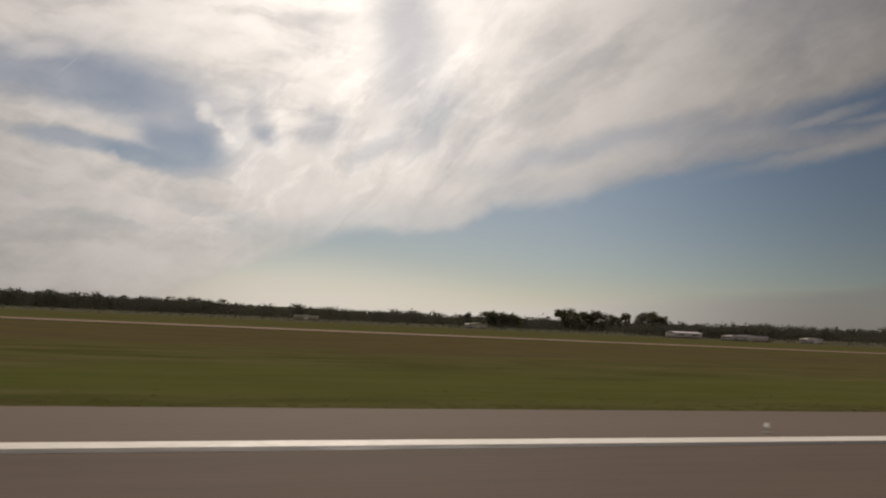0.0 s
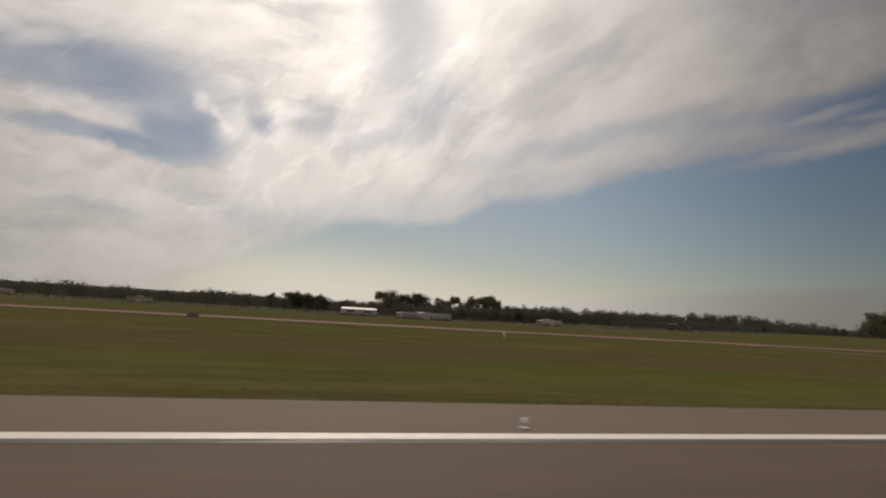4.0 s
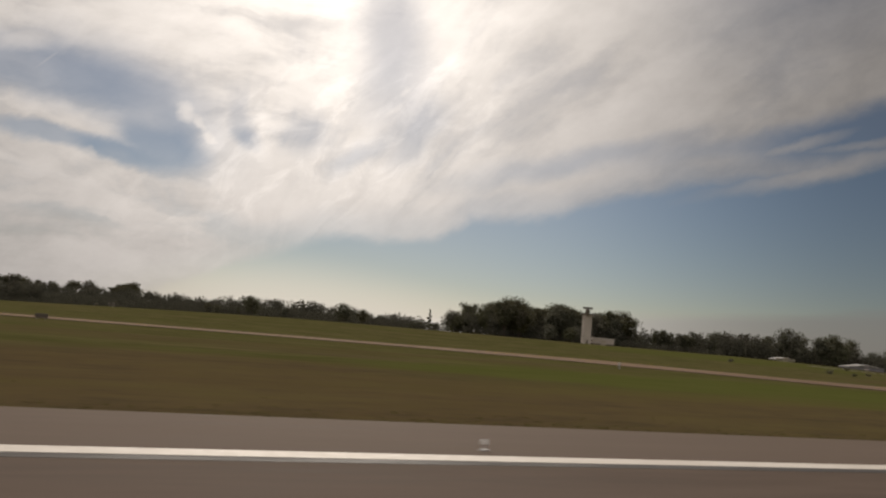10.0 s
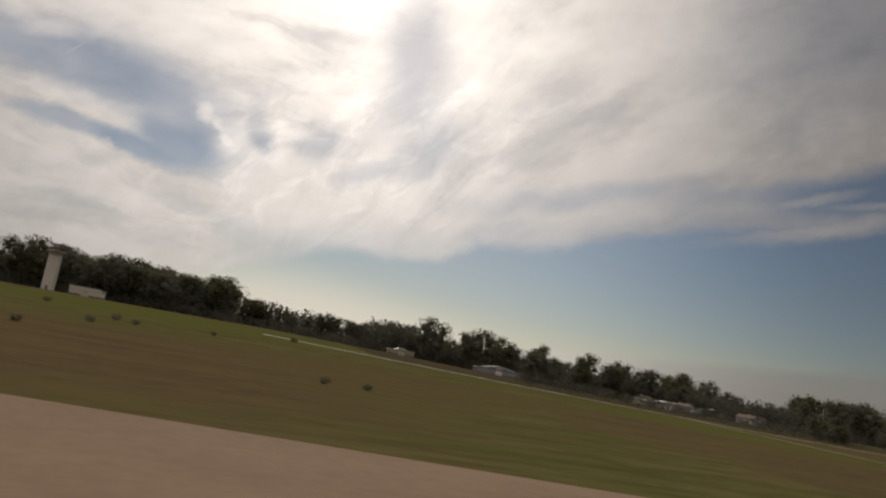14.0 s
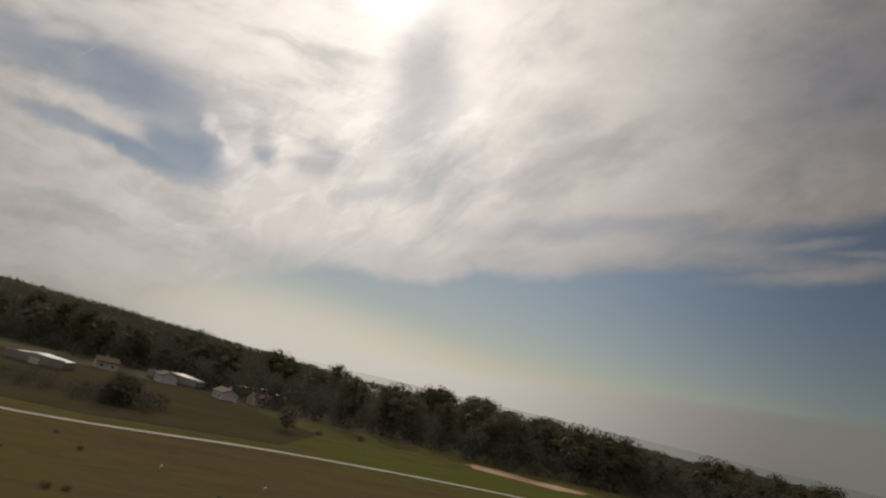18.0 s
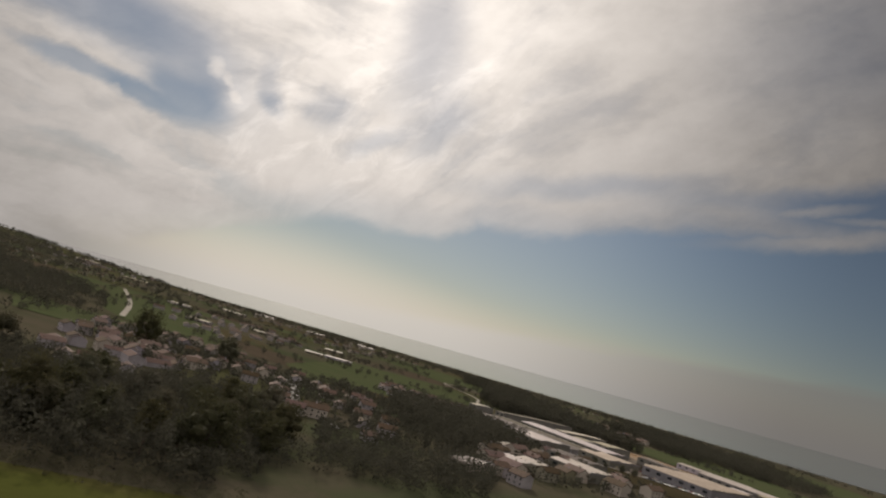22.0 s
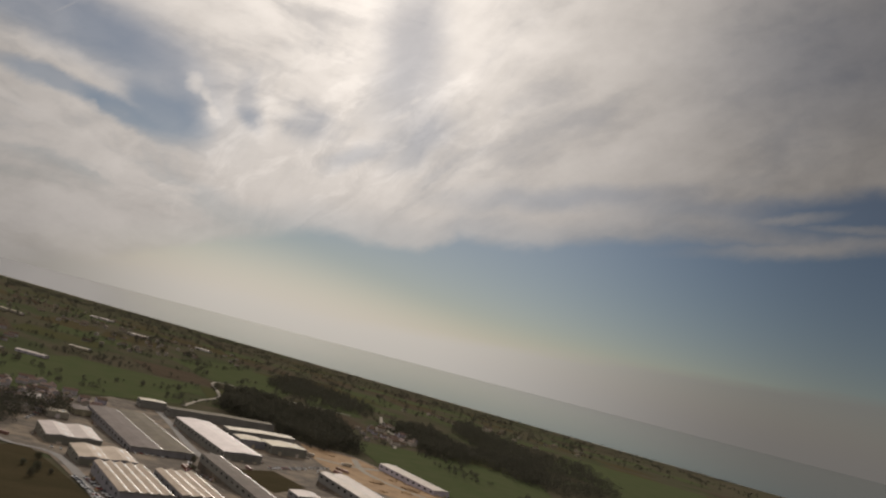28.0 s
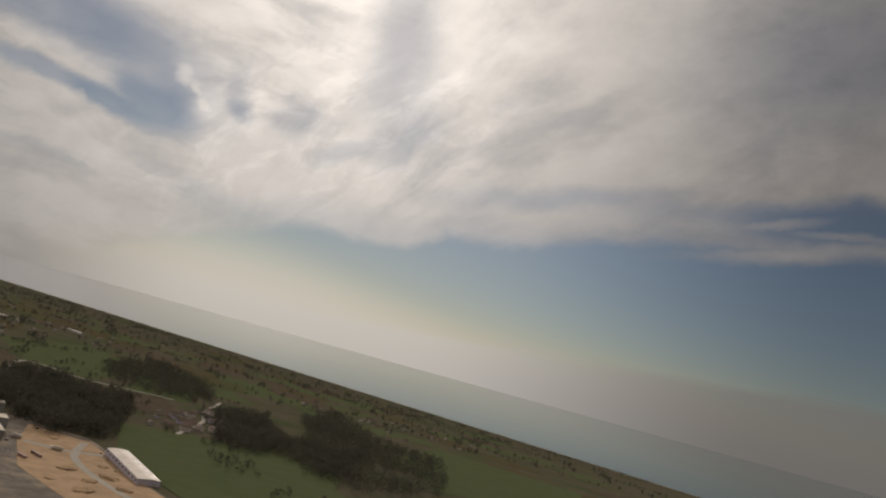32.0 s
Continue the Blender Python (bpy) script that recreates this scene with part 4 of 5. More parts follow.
woodland("wood", [(2420, 1780), (2440, 1600), (2535, 1500), (2640, 1643), (2640, 1866), (2560, 2087)], 14, 15, 22, 27, "dark wood across the valley", 6, 34)
woodland("wood", [(1350, 760), (1540, 900), (1560, 1200), (1380, 1500), (1200, 1100)], 14, 10, 17, 29, "dark wood across the valley", 6, 34)
woodland("wood", [(2690, 1075), (2760, 985), (2930, 1110), (3100, 1480), (2960, 1520), (2850, 1300), (2730, 1160)], 13, 14, 21, 97, "dense dark wood along the fields", 6, 26)
woodland("wood", [(2640, 1240), (2700, 1100), (2760, 1080), (2860, 1300), (2760, 1330)], 12, 13, 19, 100, "dense dark wood beside the hamlet", 7, 20)
woodland("coastal_wood", [(2600, 3000), (3600, 2300), (4300, 2250), (4500, 2380), (3300, 3500), (2000, 4900), (1500, 5300), (1500, 4900)], 30, 7, 13, 28, "dark coastal pine woods", 3, 60)
SHRUB.matrix_basis = place(1215, 151, gz(1215, 151))
SHRUB.scale = (0.5, 0.5, 0.4)
SHRUB["group"] = "shrubs in the grass"
rng = random.Random(5)
for x, y, s in ((1184, 153, 0.5), (1188, 154, 0.45), (1194, 153, 0.5), (1218, 148, 0.45), (1237, 142, 0.5), (1241, 141, 0.4), (1261, 139, 0.5), (1264, 139, 0.4), (1290, 150, 0.4), (917, 140, 0.7), (936, 132, 0.7), (932, 130, 0.6), (988, 116, 0.5), (995, 116, 0.5), (954, 263, 0.9), (940, 156, 0.6), (949, 222, 0.8),
                (930, 300, 0.8), (960, 255, 0.7), (985, 268, 0.7), (1020, 310, 0.9), (1345, 300, 0.9), (1365, 308, 1.1), (1211, 173, 0.4), (1207, 176, 0.35), (1222, 178, 0.4), (1232, 172, 0.35), (1228, 160, 0.4), (1250, 166, 0.4), (1230, 185, 0.35), (1242, 190, 0.35), (1258, 194, 0.35), (1264, 178, 0.4)):
    ob = copy_thing(SHRUB, place(x, y, gz(x, y), rng.uniform(0, 360)))
    ob.scale = (s * 0.8, s * 0.8, s * 0.6)


# ---- patchwork of fields, hedges and scattered trees over the valley ----
def patchwork():
    rng = random.Random(77)
    kinds = ("field", "lawn", "dry", "land", "soil", "dry", "land", "field")
    names = {"field": ("crop_field", "green crop field between hedges"), "lawn": ("pasture", "yellow-green pasture between hedges"), "dry": ("stubble_field", "brown stubble field between hedges"),
             "land": ("rough_field", "dark rough grass field"), "soil": ("ploughed_field", "bare ploughed earth field")}
    n = 0
    for j in range(16):
        for i in range(17):
            x, y = 1150 + i * 165 + (j % 2) * 60, 640 + j * 190
            if 0.72 * x + 0.69 * y > 4500 or rng.random() < 0.25:
                continue
            if 1940 < x < 2560 and 430 < y < 1250 or x < 1450 and y < 900:
                continue
            m = rng.choice(kinds)
            w, h, k = rng.uniform(55, 95), rng.uniform(60, 110), rng.uniform(-25, 25)
            pts = [(x - w + k, y - h), (x + w + k, y - h + rng.uniform(-20, 20)), (x + w - k, y + h), (x - w - k, y + h + rng.uniform(-20, 20))]
            patch(names[m][0], pts, m, 0.16 + 0.004 * n, names[m][1], "field", cell=70)
            n = (n + 1) % 12


def scattered(name, x0, x1, y0, y1, count, seed, label, lo=5, hi=12, clump=0.10):
    """Hedgerow and garden trees strewn in clumps, as one mass."""
    rng = random.Random(seed)
    nr = np.random.RandomState(seed)
    stood, tries = [], 0
    while len(stood) < count and tries < count * 20:
        tries += 1
        x, y = rng.uniform(x0, x1), rng.uniform(y0, y1)
        line = abs(noise.noise((x / 130, y / 210, seed)))
        if line > clump or 0.72 * x + 0.69 * y > 4750 or (1960 < x < 2500 and 460 < y < 1130):
            continue
        stood.append((x, y, gz(x, y), rng.uniform(lo, hi)))
    q = np.array(stood)
    m = 36
    h = np.repeat(q[:, 3], m)
    d = nr.normal(size=(len(h), 3))
    d *= nr.uniform(0.45, 1.0, (len(h), 1)) / np.linalg.norm(d, axis=1, keepdims=True)
    at = np.repeat(q[:, :3], m, 0) + d * h[:, None] * np.array((0.42, 0.42, 0.45))
    at[:, 2] += h * 0.52
    leafs = sprays_at(nr, at, h * 0.12)
    me = leafy_mesh(name, leafs, np.zeros((0, 3), np.int32), np.arange(len(leafs)).reshape(-1, 4), M["wood"])
    return tagged(new(name, me), label, "trees", kind="stuff")


patchwork()
scattered("hedgerow_trees", 1250, 2700, 560, 2000, 1500, 51, "hedgerow and garden trees between the fields")
scattered("hedgerow_trees", 600, 4200, 1800, 4600, 3000, 52, "far hedgerow trees between the fields", 7, 16)
scattered("hedgerow_trees", 1600, 1960, 400, 860, 1300, 53, "garden trees between the village houses", 5, 10, 0.6)



# ---- buildings ----
def gable(bm, w, l, z0, z1, over=0.4):
    """Ridged roof slab over a plan w by l, ridge along y."""
    a, b = w / 2 + over, l / 2 + over
    sec = ((-a, z0 - 0.1), (0, z1), (a, z0 - 0.1), (a, z0 - 0.4), (0, z1 - 0.3), (-a, z0 - 0.4))
    v = [[bm.verts.new((x, y, z)) for x, z in sec] for y in (-b, b)]
    for i in range(6):
        bm.faces.new((v[0][i], v[0][(i + 1) % 6], v[1][(i + 1) % 6], v[1][i]))
    bm.faces.new(v[0])
    bm.faces.new(list(reversed(v[1])))
    bmesh.ops.recalc_face_normals(bm, faces=bm.faces[:])
    return bm


def gable_end(bm, w, l, z0, z1):
    for y in (-l / 2, l / 2):
        bm.faces.new([bm.verts.new(p) for p in ((-w / 2, y, z0), (w / 2, y, z0), (0, y, z1 - 0.2))])


def house_kind(seed, w, l, h, rise, wall, label):
    rng = random.Random(seed)
    r = root("house", label, "house", place(0, 0, 0))
    bm = boxed(-w / 2, w / 2, -l / 2, l / 2, -2.5, h)
    gable_end(bm, w, l, h, h + rise)
    part("wall", bm, M[wall], r)
    part("roof", gable(bmesh.new(), w, l, h + 0.25, h + rise + 0.25, 0.5), M["tile"], r)
    part("chimney", boxed(w * 0.18, w * 0.18 + 0.7, -0.4, 0.4, h, h + rise + 0.8), M["white_wall"], r)
    for s, x in ((-1, -w / 2), (1, w / 2)):
        for fl in range(max(1, int(h / 2.8))):
            for k in range(max(2, int(l / 3.6))):
                y = -l / 2 + (k + 0.5) * l / max(2, int(l / 3.6))
                part("window", boxed(x - 0.06, x + 0.06, y - 0.5, y + 0.5, 0.9 + fl * 2.8, 2.2 + fl * 2.8), M["glass"], r)
    return r


HOUSES = [house_kind(1, 9, 12, 5.8, 2.4, "white_wall", "two-storey white house with a terracotta roof"),
          house_kind(2, 8, 10, 3.2, 2.0, "white_wall", "low white cottage with a terracotta roof"),
          house_kind(3, 10, 16, 6.0, 2.6, "beige", "long beige house with a terracotta roof")]
taken = set()


def settle(i, x, y, turn, group="village houses"):
    m = place(x, y, gz(x, y) + 0.1, turn)
    if i in taken:
        ob = copy_thing(HOUSES[i], m)
    else:
        taken.add(i)
        ob = HOUSES[i]
        ob.matrix_basis = m
    ob["group"] = group
    return ob


def far_houses(spots):
    """Distant houses too many to count, as one mass: walls, gable ends and ridged roofs."""
    verts, faces, slots = [], [], []
    for x, y, turn, w, l, h, rise in spots:
        z, c, s, n = gz(x, y), math.cos(radians(turn)), math.sin(radians(turn)), len(verts)
        o = 0.5
        local = [(-w, -l, -2), (w, -l, -2), (w, l, -2), (-w, l, -2), (-w, -l, h), (w, -l, h), (w, l, h), (-w, l, h), (0, -l, h + rise), (0, l, h + rise),
                 (-w - o, -l - o, h - 0.1), (w + o, -l - o, h - 0.1), (w + o, l + o, h - 0.1), (-w - o, l + o, h - 0.1), (0, -l - o, h + rise + 0.2), (0, l + o, h + rise + 0.2)]
        verts += [((x + a * c - b * s) * K, (y + a * s + b * c) * K, (z + d) * K) for a, b, d in local]
        for f, m in (((0, 1, 5, 8, 4), 0), ((1, 2, 6, 5), 0), ((2, 3, 7, 9, 6), 0), ((3, 0, 4, 7), 0), ((10, 14, 15, 13), 1), ((11, 12, 15, 14), 1)):
            faces.append(tuple(n + k for k in f))
            slots.append(m)
    me = bpy.data.meshes.new("distant_houses")
    me.from_pydata(verts, [], faces)
    me.materials.append(M["white_wall"])
    me.materials.append(M["tile"])
    me.polygons.foreach_set("material_index", slots)
    return tagged(new("distant_houses", me), "distant pale houses with terracotta roofs on the plain", "houses", kind="stuff")


def village(pts, count, seed, turn, far=0):
    rng = random.Random(seed)
    xs, ys = [p[0] for p in pts], [p[1] for p in pts]
    seen, tries, spots = [], 0, []
    while len(seen) < count and tries < 4000:
        tries += 1
        x, y = rng.uniform(min(xs), max(xs)), rng.uniform(min(ys), max(ys))
        if inside(x, y, pts) and all((x - a) ** 2 + (y - b) ** 2 > 300 for a, b in seen):
            seen.append((x, y))
            angle = turn + rng.choice((0, 90)) + rng.uniform(-8, 8)
            if far:
                spots.append((x, y, angle, rng.uniform(3.5, 5.5), rng.uniform(5, 9), rng.uniform(3, 6), rng.uniform(1.6, 2.6)))
            else:
                settle(rng.choice((0, 0, 1, 1, 2)), x, y, angle)
    if far:
        far_houses(spots)


def hall(cx, cy, w, l, h, turn, roof="sheet", wall="cladding", rise=1.6, bays=3, label="large industrial hall with a pale sheet roof", doors=2, base=None):
    """Industrial hall: walls, a low ridged roof over each bay, roof lights, gutters and loading doors."""
    z = (gz(cx, cy) if base is None else base)
    r = root("industrial_hall", label, "warehouse", place(cx, cy, z, turn), "industrial estate")
    part("wall", boxed(-w / 2, w / 2, -l / 2, l / 2, -5, h), M[wall], r)
    part("plinth", boxed(-w / 2 - 0.1, w / 2 + 0.1, -l / 2 - 0.1, l / 2 + 0.1, -5.2, 0.8), M["yard"], r)
    bw = w / bays
    for i in range(bays):
        x = -w / 2 + (i + 0.5) * bw
        bm = gable(bmesh.new(), bw - 0.3, l, h + 0.35, h + 0.35 + rise, 0.1)
        bmesh.ops.translate(bm, verts=bm.verts[:], vec=(x, 0, 0))
        roof_ob = part("roof", bm, M[roof], r)
        for k in range(max(1, int(l / 18)) if roof in ("sheet", "sheet_b") else 0):
            y = -l / 2 + (k + 0.5) * l / max(1, int(l / 18))
            sl = bmesh.new()
            a = bw * 0.25
            sl.faces.new([sl.verts.new((x + sx, y + sy, h + 0.45 + rise * (1 - abs(sx) / (bw / 2)) * 0.98)) for sx, sy in ((a - 1.2, -5), (a + 1.2, -5), (a + 1.2, 5), (a - 1.2, 5))])
            part("roof_light", sl, M["lamp"], roof_ob)
        part("gutter", boxed(x + bw / 2 - 0.2, x + bw / 2 + 0.2, -l / 2, l / 2, h - 0.1, h + 0.32), M["metal"], r)
    part("parapet", boxed(-w / 2 - 0.15, w / 2 + 0.15, -l / 2 - 0.2, -l / 2 + 0.1, h - 0.4, h + 0.9), M[wall], r)
    for i in range(doors):
        x = -w / 2 + (i + 0.5) * w / doors
        part("loading_door", boxed(x - 2, x + 2, -l / 2 - 0.14, -l / 2 + 0.02, 0, 4.4), M["sheet"], r)
    for k in range(max(2, int(l / 12))):
        y = -l / 2 + (k + 0.5) * l / max(2, int(l / 12))
        part("window", boxed(-w / 2 - 0.08, -w / 2 + 0.02, y - 2.4, y + 2.4, h * 0.55, h * 0.8), M["glass"], r)
    return r

def radar_tower(x, y):
    z = gz(x, y)
    r = root("radar_tower", "plain pale concrete radar tower with a railed platform and dark antenna", "radar tower", place(x, y, z, -12))
    part("shaft", boxed(-2.5, 2.5, -2.3, 2.3, -1, 17.5, 0.15), M["beige"], r)
    part("collar", drummed(2.9, 3.6, 16.9, 17.9, 8), M["beige"], r)
    platform = part("platform", drummed(4.4, 4.4, 17.9, 18.3, 12), M["sheet_dark"], r)
    for i in range(12):
        a = i * 0.5236
        part("rail_post", drummed(0.05, 0.05, 18.3, 19.4, 6, 4.25 * math.cos(a), 4.25 * math.sin(a)), M["metal"], platform)
    rail = bmesh.new()
    for i in range(12):
        a, b = i * 0.5236, (i + 1) * 0.5236
        for h in (18.85, 19.4):
            limb(rail, Vector((4.25 * math.cos(a), 4.25 * math.sin(a), h)), Vector((4.25 * math.cos(b), 4.25 * math.sin(b), h)), 0.05, 0.05, 4)
    part("railing", rail, M["metal"], platform)
    part("drive_housing", drummed(1.5, 1.3, 18.3, 21.2, 12), M["sheet_dark"], r)
    antenna = part("antenna", boxed(-3.2, 3.2, -0.5, 0.5, 21.6, 22.8, 0.1), M["sheet_dark"], r)
    for i in range(9):
        part("rib", boxed(-2.9 + i * 0.7, -2.8 + i * 0.7, -0.62, -0.5, 21.6, 22.8), M["metal"], antenna)
    part("bearing", drummed(0.6, 0.6, 21.2, 21.6, 10), M["metal"], r)
    part("door", boxed(-0.5, 0.5, -2.36, -2.28, 0.0, 2.1), M["sheet_dark"], r)


radar_tower(918, 413)
hall(935, 424, 15, 12, 3.6, -8, "sheet", "beige", 0.6, 1, "low pale airfield building beside the radar tower", 1)

# low pale sheds beyond the taxiway
hall(362, 475, 14, 22, 3.6, 80, "sheet", "white_wall", 0.8, 1, "low white shed beyond the taxiway", 1)
hall(398, 452, 32, 12, 3.2, 0, "sheet", "white_wall", 0.8, 1, "long low white shed beyond the taxiway", 1)
hall(514, 505, 16, 10, 3.2, 0, "sheet", "white_wall", 0.8, 1, "low white shed beyond the taxiway", 1)
hall(640, 520, 18, 12, 3.4, 10, "sheet", "white_wall", 0.8, 1, "low white shed beyond the taxiway", 1)
hall(230, 560, 16, 9, 2.8, 5, "sheet", "white_wall", 0.8, 1, "long low white shed beyond the taxiway", 1)
hall(120, 700, 22, 10, 3.0, -5, "sheet", "white_wall", 0.8, 1, "long low white shed beyond the taxiway", 1)
# roofs in "bright" carry the sun's glint in their colour
hall(1168, 424, 28, 13, 3.0, -15, "bright", "cladding", 2.2, 1, "pale barn with a sheet roof lightened for sun glint", 1)
hall(1112, 446, 16, 9, 2.6, -10, "bright", "white_wall", 1.4, 1, "pale barn with a sheet roof lightened for sun glint", 1)
hall(1340, 425, 30, 13, 3.4, -20, "bright", "cladding", 1.4, 1, "long shed with a bright sheet roof", 1)
hall(1296, 410, 26, 12, 3.2, -30, "sheet", "cladding", 1.4, 1, "long shed with a bright sheet roof", 1)
hall(1238, 352, 24, 11, 3.0, -20, "bright", "cladding", 1.2, 1, "small shed with a sheet roof lightened for sun glint", 1)

# industrial estate
hall(2040, 758, 46, 56, 9, 12, "sheet", "cladding", 1.6, 2, "grey hall with a pale ridged roof")
hall(2068, 662, 44, 44, 8, 12, "sheet_b", "cladding", 1.6, 2, "small hall with two pale warm roofs")
hall(2086, 565, 36, 76, 9, 13, "sheet_b", "cladding", 1.4, 5, "hall with a banded pink and white roof")
hall(2126, 578, 31, 68, 9, 13, "sheet_b", "cladding", 1.4, 4, "hall with a banded pink and white roof")
hall(2104, 868, 62, 190, 10, 13, "sheet_dark", "cladding", 1.0, 2, "very large dark-roofed factory hall", 3)
hall(2195, 925, 44, 172, 11, 13, "sheet", "cladding", 1.4, 1, "long factory hall with a bright pale roof", 3)
hall(2262, 1004, 92, 24, 11, 13, "sheet", "cladding", 1.2, 1, "long factory hall with a bright pale roof", 1)
hall(2242, 962, 34, 30, 9, 13, "sheet", "cladding", 1.0, 1, "low factory link building with a pale roof", 1)
hall(2284, 955, 48, 36, 10, 13, "sheet", "cladding", 1.2, 1, "factory hall with a bright pale roof", 2)
hall(2222, 1078, 150, 20, 11, 12, "sheet_dark", "cladding", 1.0, 1, "long narrow factory wing with a grey roof", 0)
hall(2180, 632, 18, 190, 8, 12, "sheet_dark", "cladding", 0.8, 1, "long low grey industrial shed")
hall(2305, 703, 32, 125, 9, 12, "sheet", "cladding", 1.4, 2, "grey hall with pale striped roof")
hall(2444, 906, 24, 122, 8, 14, "sheet", "white_wall", 1.2, 1, "long white-roofed hall at the field edge")
hall(2232, 643, 22, 22, 6, 12, "sheet", "cladding", 0.8, 1, "small pale flat-roofed workshop", 1)
hall(2256, 622, 22, 24, 6, 12, "sheet", "cladding", 0.8, 1, "small pale flat-roofed workshop", 1)
hall(2130, 1092, 34, 20, 10, 12, "sheet", "cladding", 0.8, 1, "small pale-roofed factory annex", 0)
hall(2024, 890, 22, 18, 6, 12, "sheet", "white_wall", 0.8, 1, "small pale-roofed roadside workshop", 1)
hall(2046, 940, 20, 26, 6, 20, "sheet_dark", "white_wall", 0.8, 1, "small dark-roofed roadside workshop", 1)
hall(1985, 880, 24, 18, 6, 15, "sheet_dark", "beige", 0.8, 1, "small dark-roofed roadside workshop", 1)
hall(1996, 955, 18, 30, 6, 15, "sheet", "beige", 0.8, 1, "small pale-roofed roadside workshop", 1)


def car_kind(mat, label):
    r = root("car", label, "car", place(0, 0, 0), "parked cars")
    body = boxed(-0.9, 0.9, -2.1, 2.1, 0.35, 0.95, 0.12)
    part("body", body, M[mat], r)
    cab = boxed(-0.78, 0.78, -1.3, 1.0, 0.95, 1.45, 0.1)
    for v in cab.verts:
        if v.co.z > 1.2:
            v.co.y *= 0.7
            v.co.x *= 0.88
    part("cabin", cab, M["glass"], r)
    for x in (-0.85, 0.85):
        for y in (-1.3, 1.3):
            w = drummed(0.33, 0.33, -0.1, 0.1, 10)
            bmesh.ops.rotate(w, verts=w.verts[:], matrix=Matrix.Rotation(radians(90), 3, "Y"))
            bmesh.ops.translate(w, verts=w.verts[:], vec=(x, y, 0.33))
            part("wheel", w, M["rubber"], r)
    return r


CARS = [car_kind("car_white", "white parked car on the factory yard"), car_kind("car_dark", "dark parked car on the factory yard"), car_kind("car_red", "red parked car on the factory yard")]


def park(rows, seed):
    rng = random.Random(seed)
    done = set()
    for x0, y0, x1, y1, n, turn in rows:
        for i in range(n):
            t = i / max(1, n - 1)
            x, y = x0 + (x1 - x0) * t + rng.uniform(-0.6, 0.6), y0 + (y1 - y0) * t + rng.uniform(-0.6, 0.6)
            k = rng.choice((0, 0, 0, 1, 1, 2))
            m = place(x, y, gz(x, y) + 0.5, turn + rng.uniform(-4, 4))
            if k in done:
                copy_thing(CARS[k], m)
            else:
                done.add(k)
                CARS[k].matrix_basis = m


park([(2240, 822, 2290, 860, 14, 10), (2245, 832, 2292, 870, 10, 10), (2264, 668, 2292, 652, 9, 60), (2268, 640, 2284, 604, 8, 80), (2050, 580, 2068, 520, 14, 75), (2058, 585, 2074, 530, 10, 75),
      (2100, 762, 2130, 770, 7, 10), (1972, 690, 1984, 700, 4, 40), (2302, 880, 2330, 900, 6, 30), (2000, 840, 2014, 930, 10, 80), (2030, 700, 2078, 706, 8, 10), (2140, 700, 2150, 760, 6, 80)], 61)


def truck(x, y, turn, label):
    r = root("truck", label, "truck", place(x, y, gz(x, y) + 0.5, turn), "parked trucks")
    part("cab", boxed(-1.2, 1.2, 4.2, 6.2, 0.6, 3.2, 0.15), M["car_white"], r)
    part("trailer", boxed(-1.25, 1.25, -6.5, 3.9, 1.1, 3.9, 0.05), M["sheet"], r)
    part("chassis", boxed(-0.9, 0.9, -6.4, 6.0, 0.6, 1.05), M["rubber"], r)
    for px in (-1.05, 1.05):
        for py in (-5.2, -4.0, 3.0, 5.2):
            w = drummed(0.5, 0.5, -0.15, 0.15, 10)
            bmesh.ops.rotate(w, verts=w.verts[:], matrix=Matrix.Rotation(radians(90), 3, "Y"))
            bmesh.ops.translate(w, verts=w.verts[:], vec=(px, py, 0.5))
            part("wheel", w, M["rubber"], r)


truck(2323, 968, 60, "white articulated truck on the sandy yard")
truck(2366, 942, 75, "white articulated truck beside the building site")
truck(2150, 820, 13, "white articulated truck at a loading door")
truck(2308, 850, 50, "white articulated truck on the sandy yard")
truck(2076, 712, 80, "white articulated truck between the halls")


def crate(x, y, turn):
    r = root("shipping_container", "weathered rust-coloured shipping container on a yard", "container", place(x, y, gz(x, y) + 0.4, turn), "shipping containers")
    part("shell", boxed(-1.22, 1.22, -6, 6, 0.0, 2.6, 0.03), M["container"], r)
    for k in range(7):
        part("rib", boxed(-1.27, 1.27, -5.6 + k * 1.7, -5.2 + k * 1.7, 0.15, 2.45), M["container"], r)
    return r


c0 = crate(2346, 905, 30)
for x, y, tn in ((2350, 898, 30), (2336, 880, 40), (2010, 1000, 12), (2030, 1010, 80), (2060, 990, 12), (2072, 965, 12), (1990, 725, 60), (2140, 720, 13), (2144, 722, 13), (2212, 790, 13)):
    copy_thing(c0, place(x, y, gz(x, y) + 0.4, tn))

# ground of the estate, fields and lanes
patch("factory_yard", [(1965, 800), (1990, 690), (2030, 660), (2070, 500), (2330, 560), (2345, 760), (2400, 700), (2480, 780), (2428, 960), (2400, 1030), (2330, 1075), (2240, 1120), (2080, 1120), (1990, 960)], "yard", 0.25, "grey paved factory yards and access roads", "yard", cell=30)
patch("building_site", [(2335, 835), (2390, 700), (2480, 770), (2428, 945), (2400, 1010), (2330, 1052), (2325, 960)], "dirt", 0.45, "sandy building site with bare earth", "building site", cell=30)
patch("rough_lot", [(1960, 620), (2012, 690), (2062, 526), (2030, 470), (1960, 470)], "brown", 0.45, "rough dark vacant lot", "grass", cell=30)
patch("rough_lot", [(2190, 770), (2243, 812), (2257, 726), (2210, 660)], "brown", 0.45, "rough dark vacant lot", "grass", cell=30)
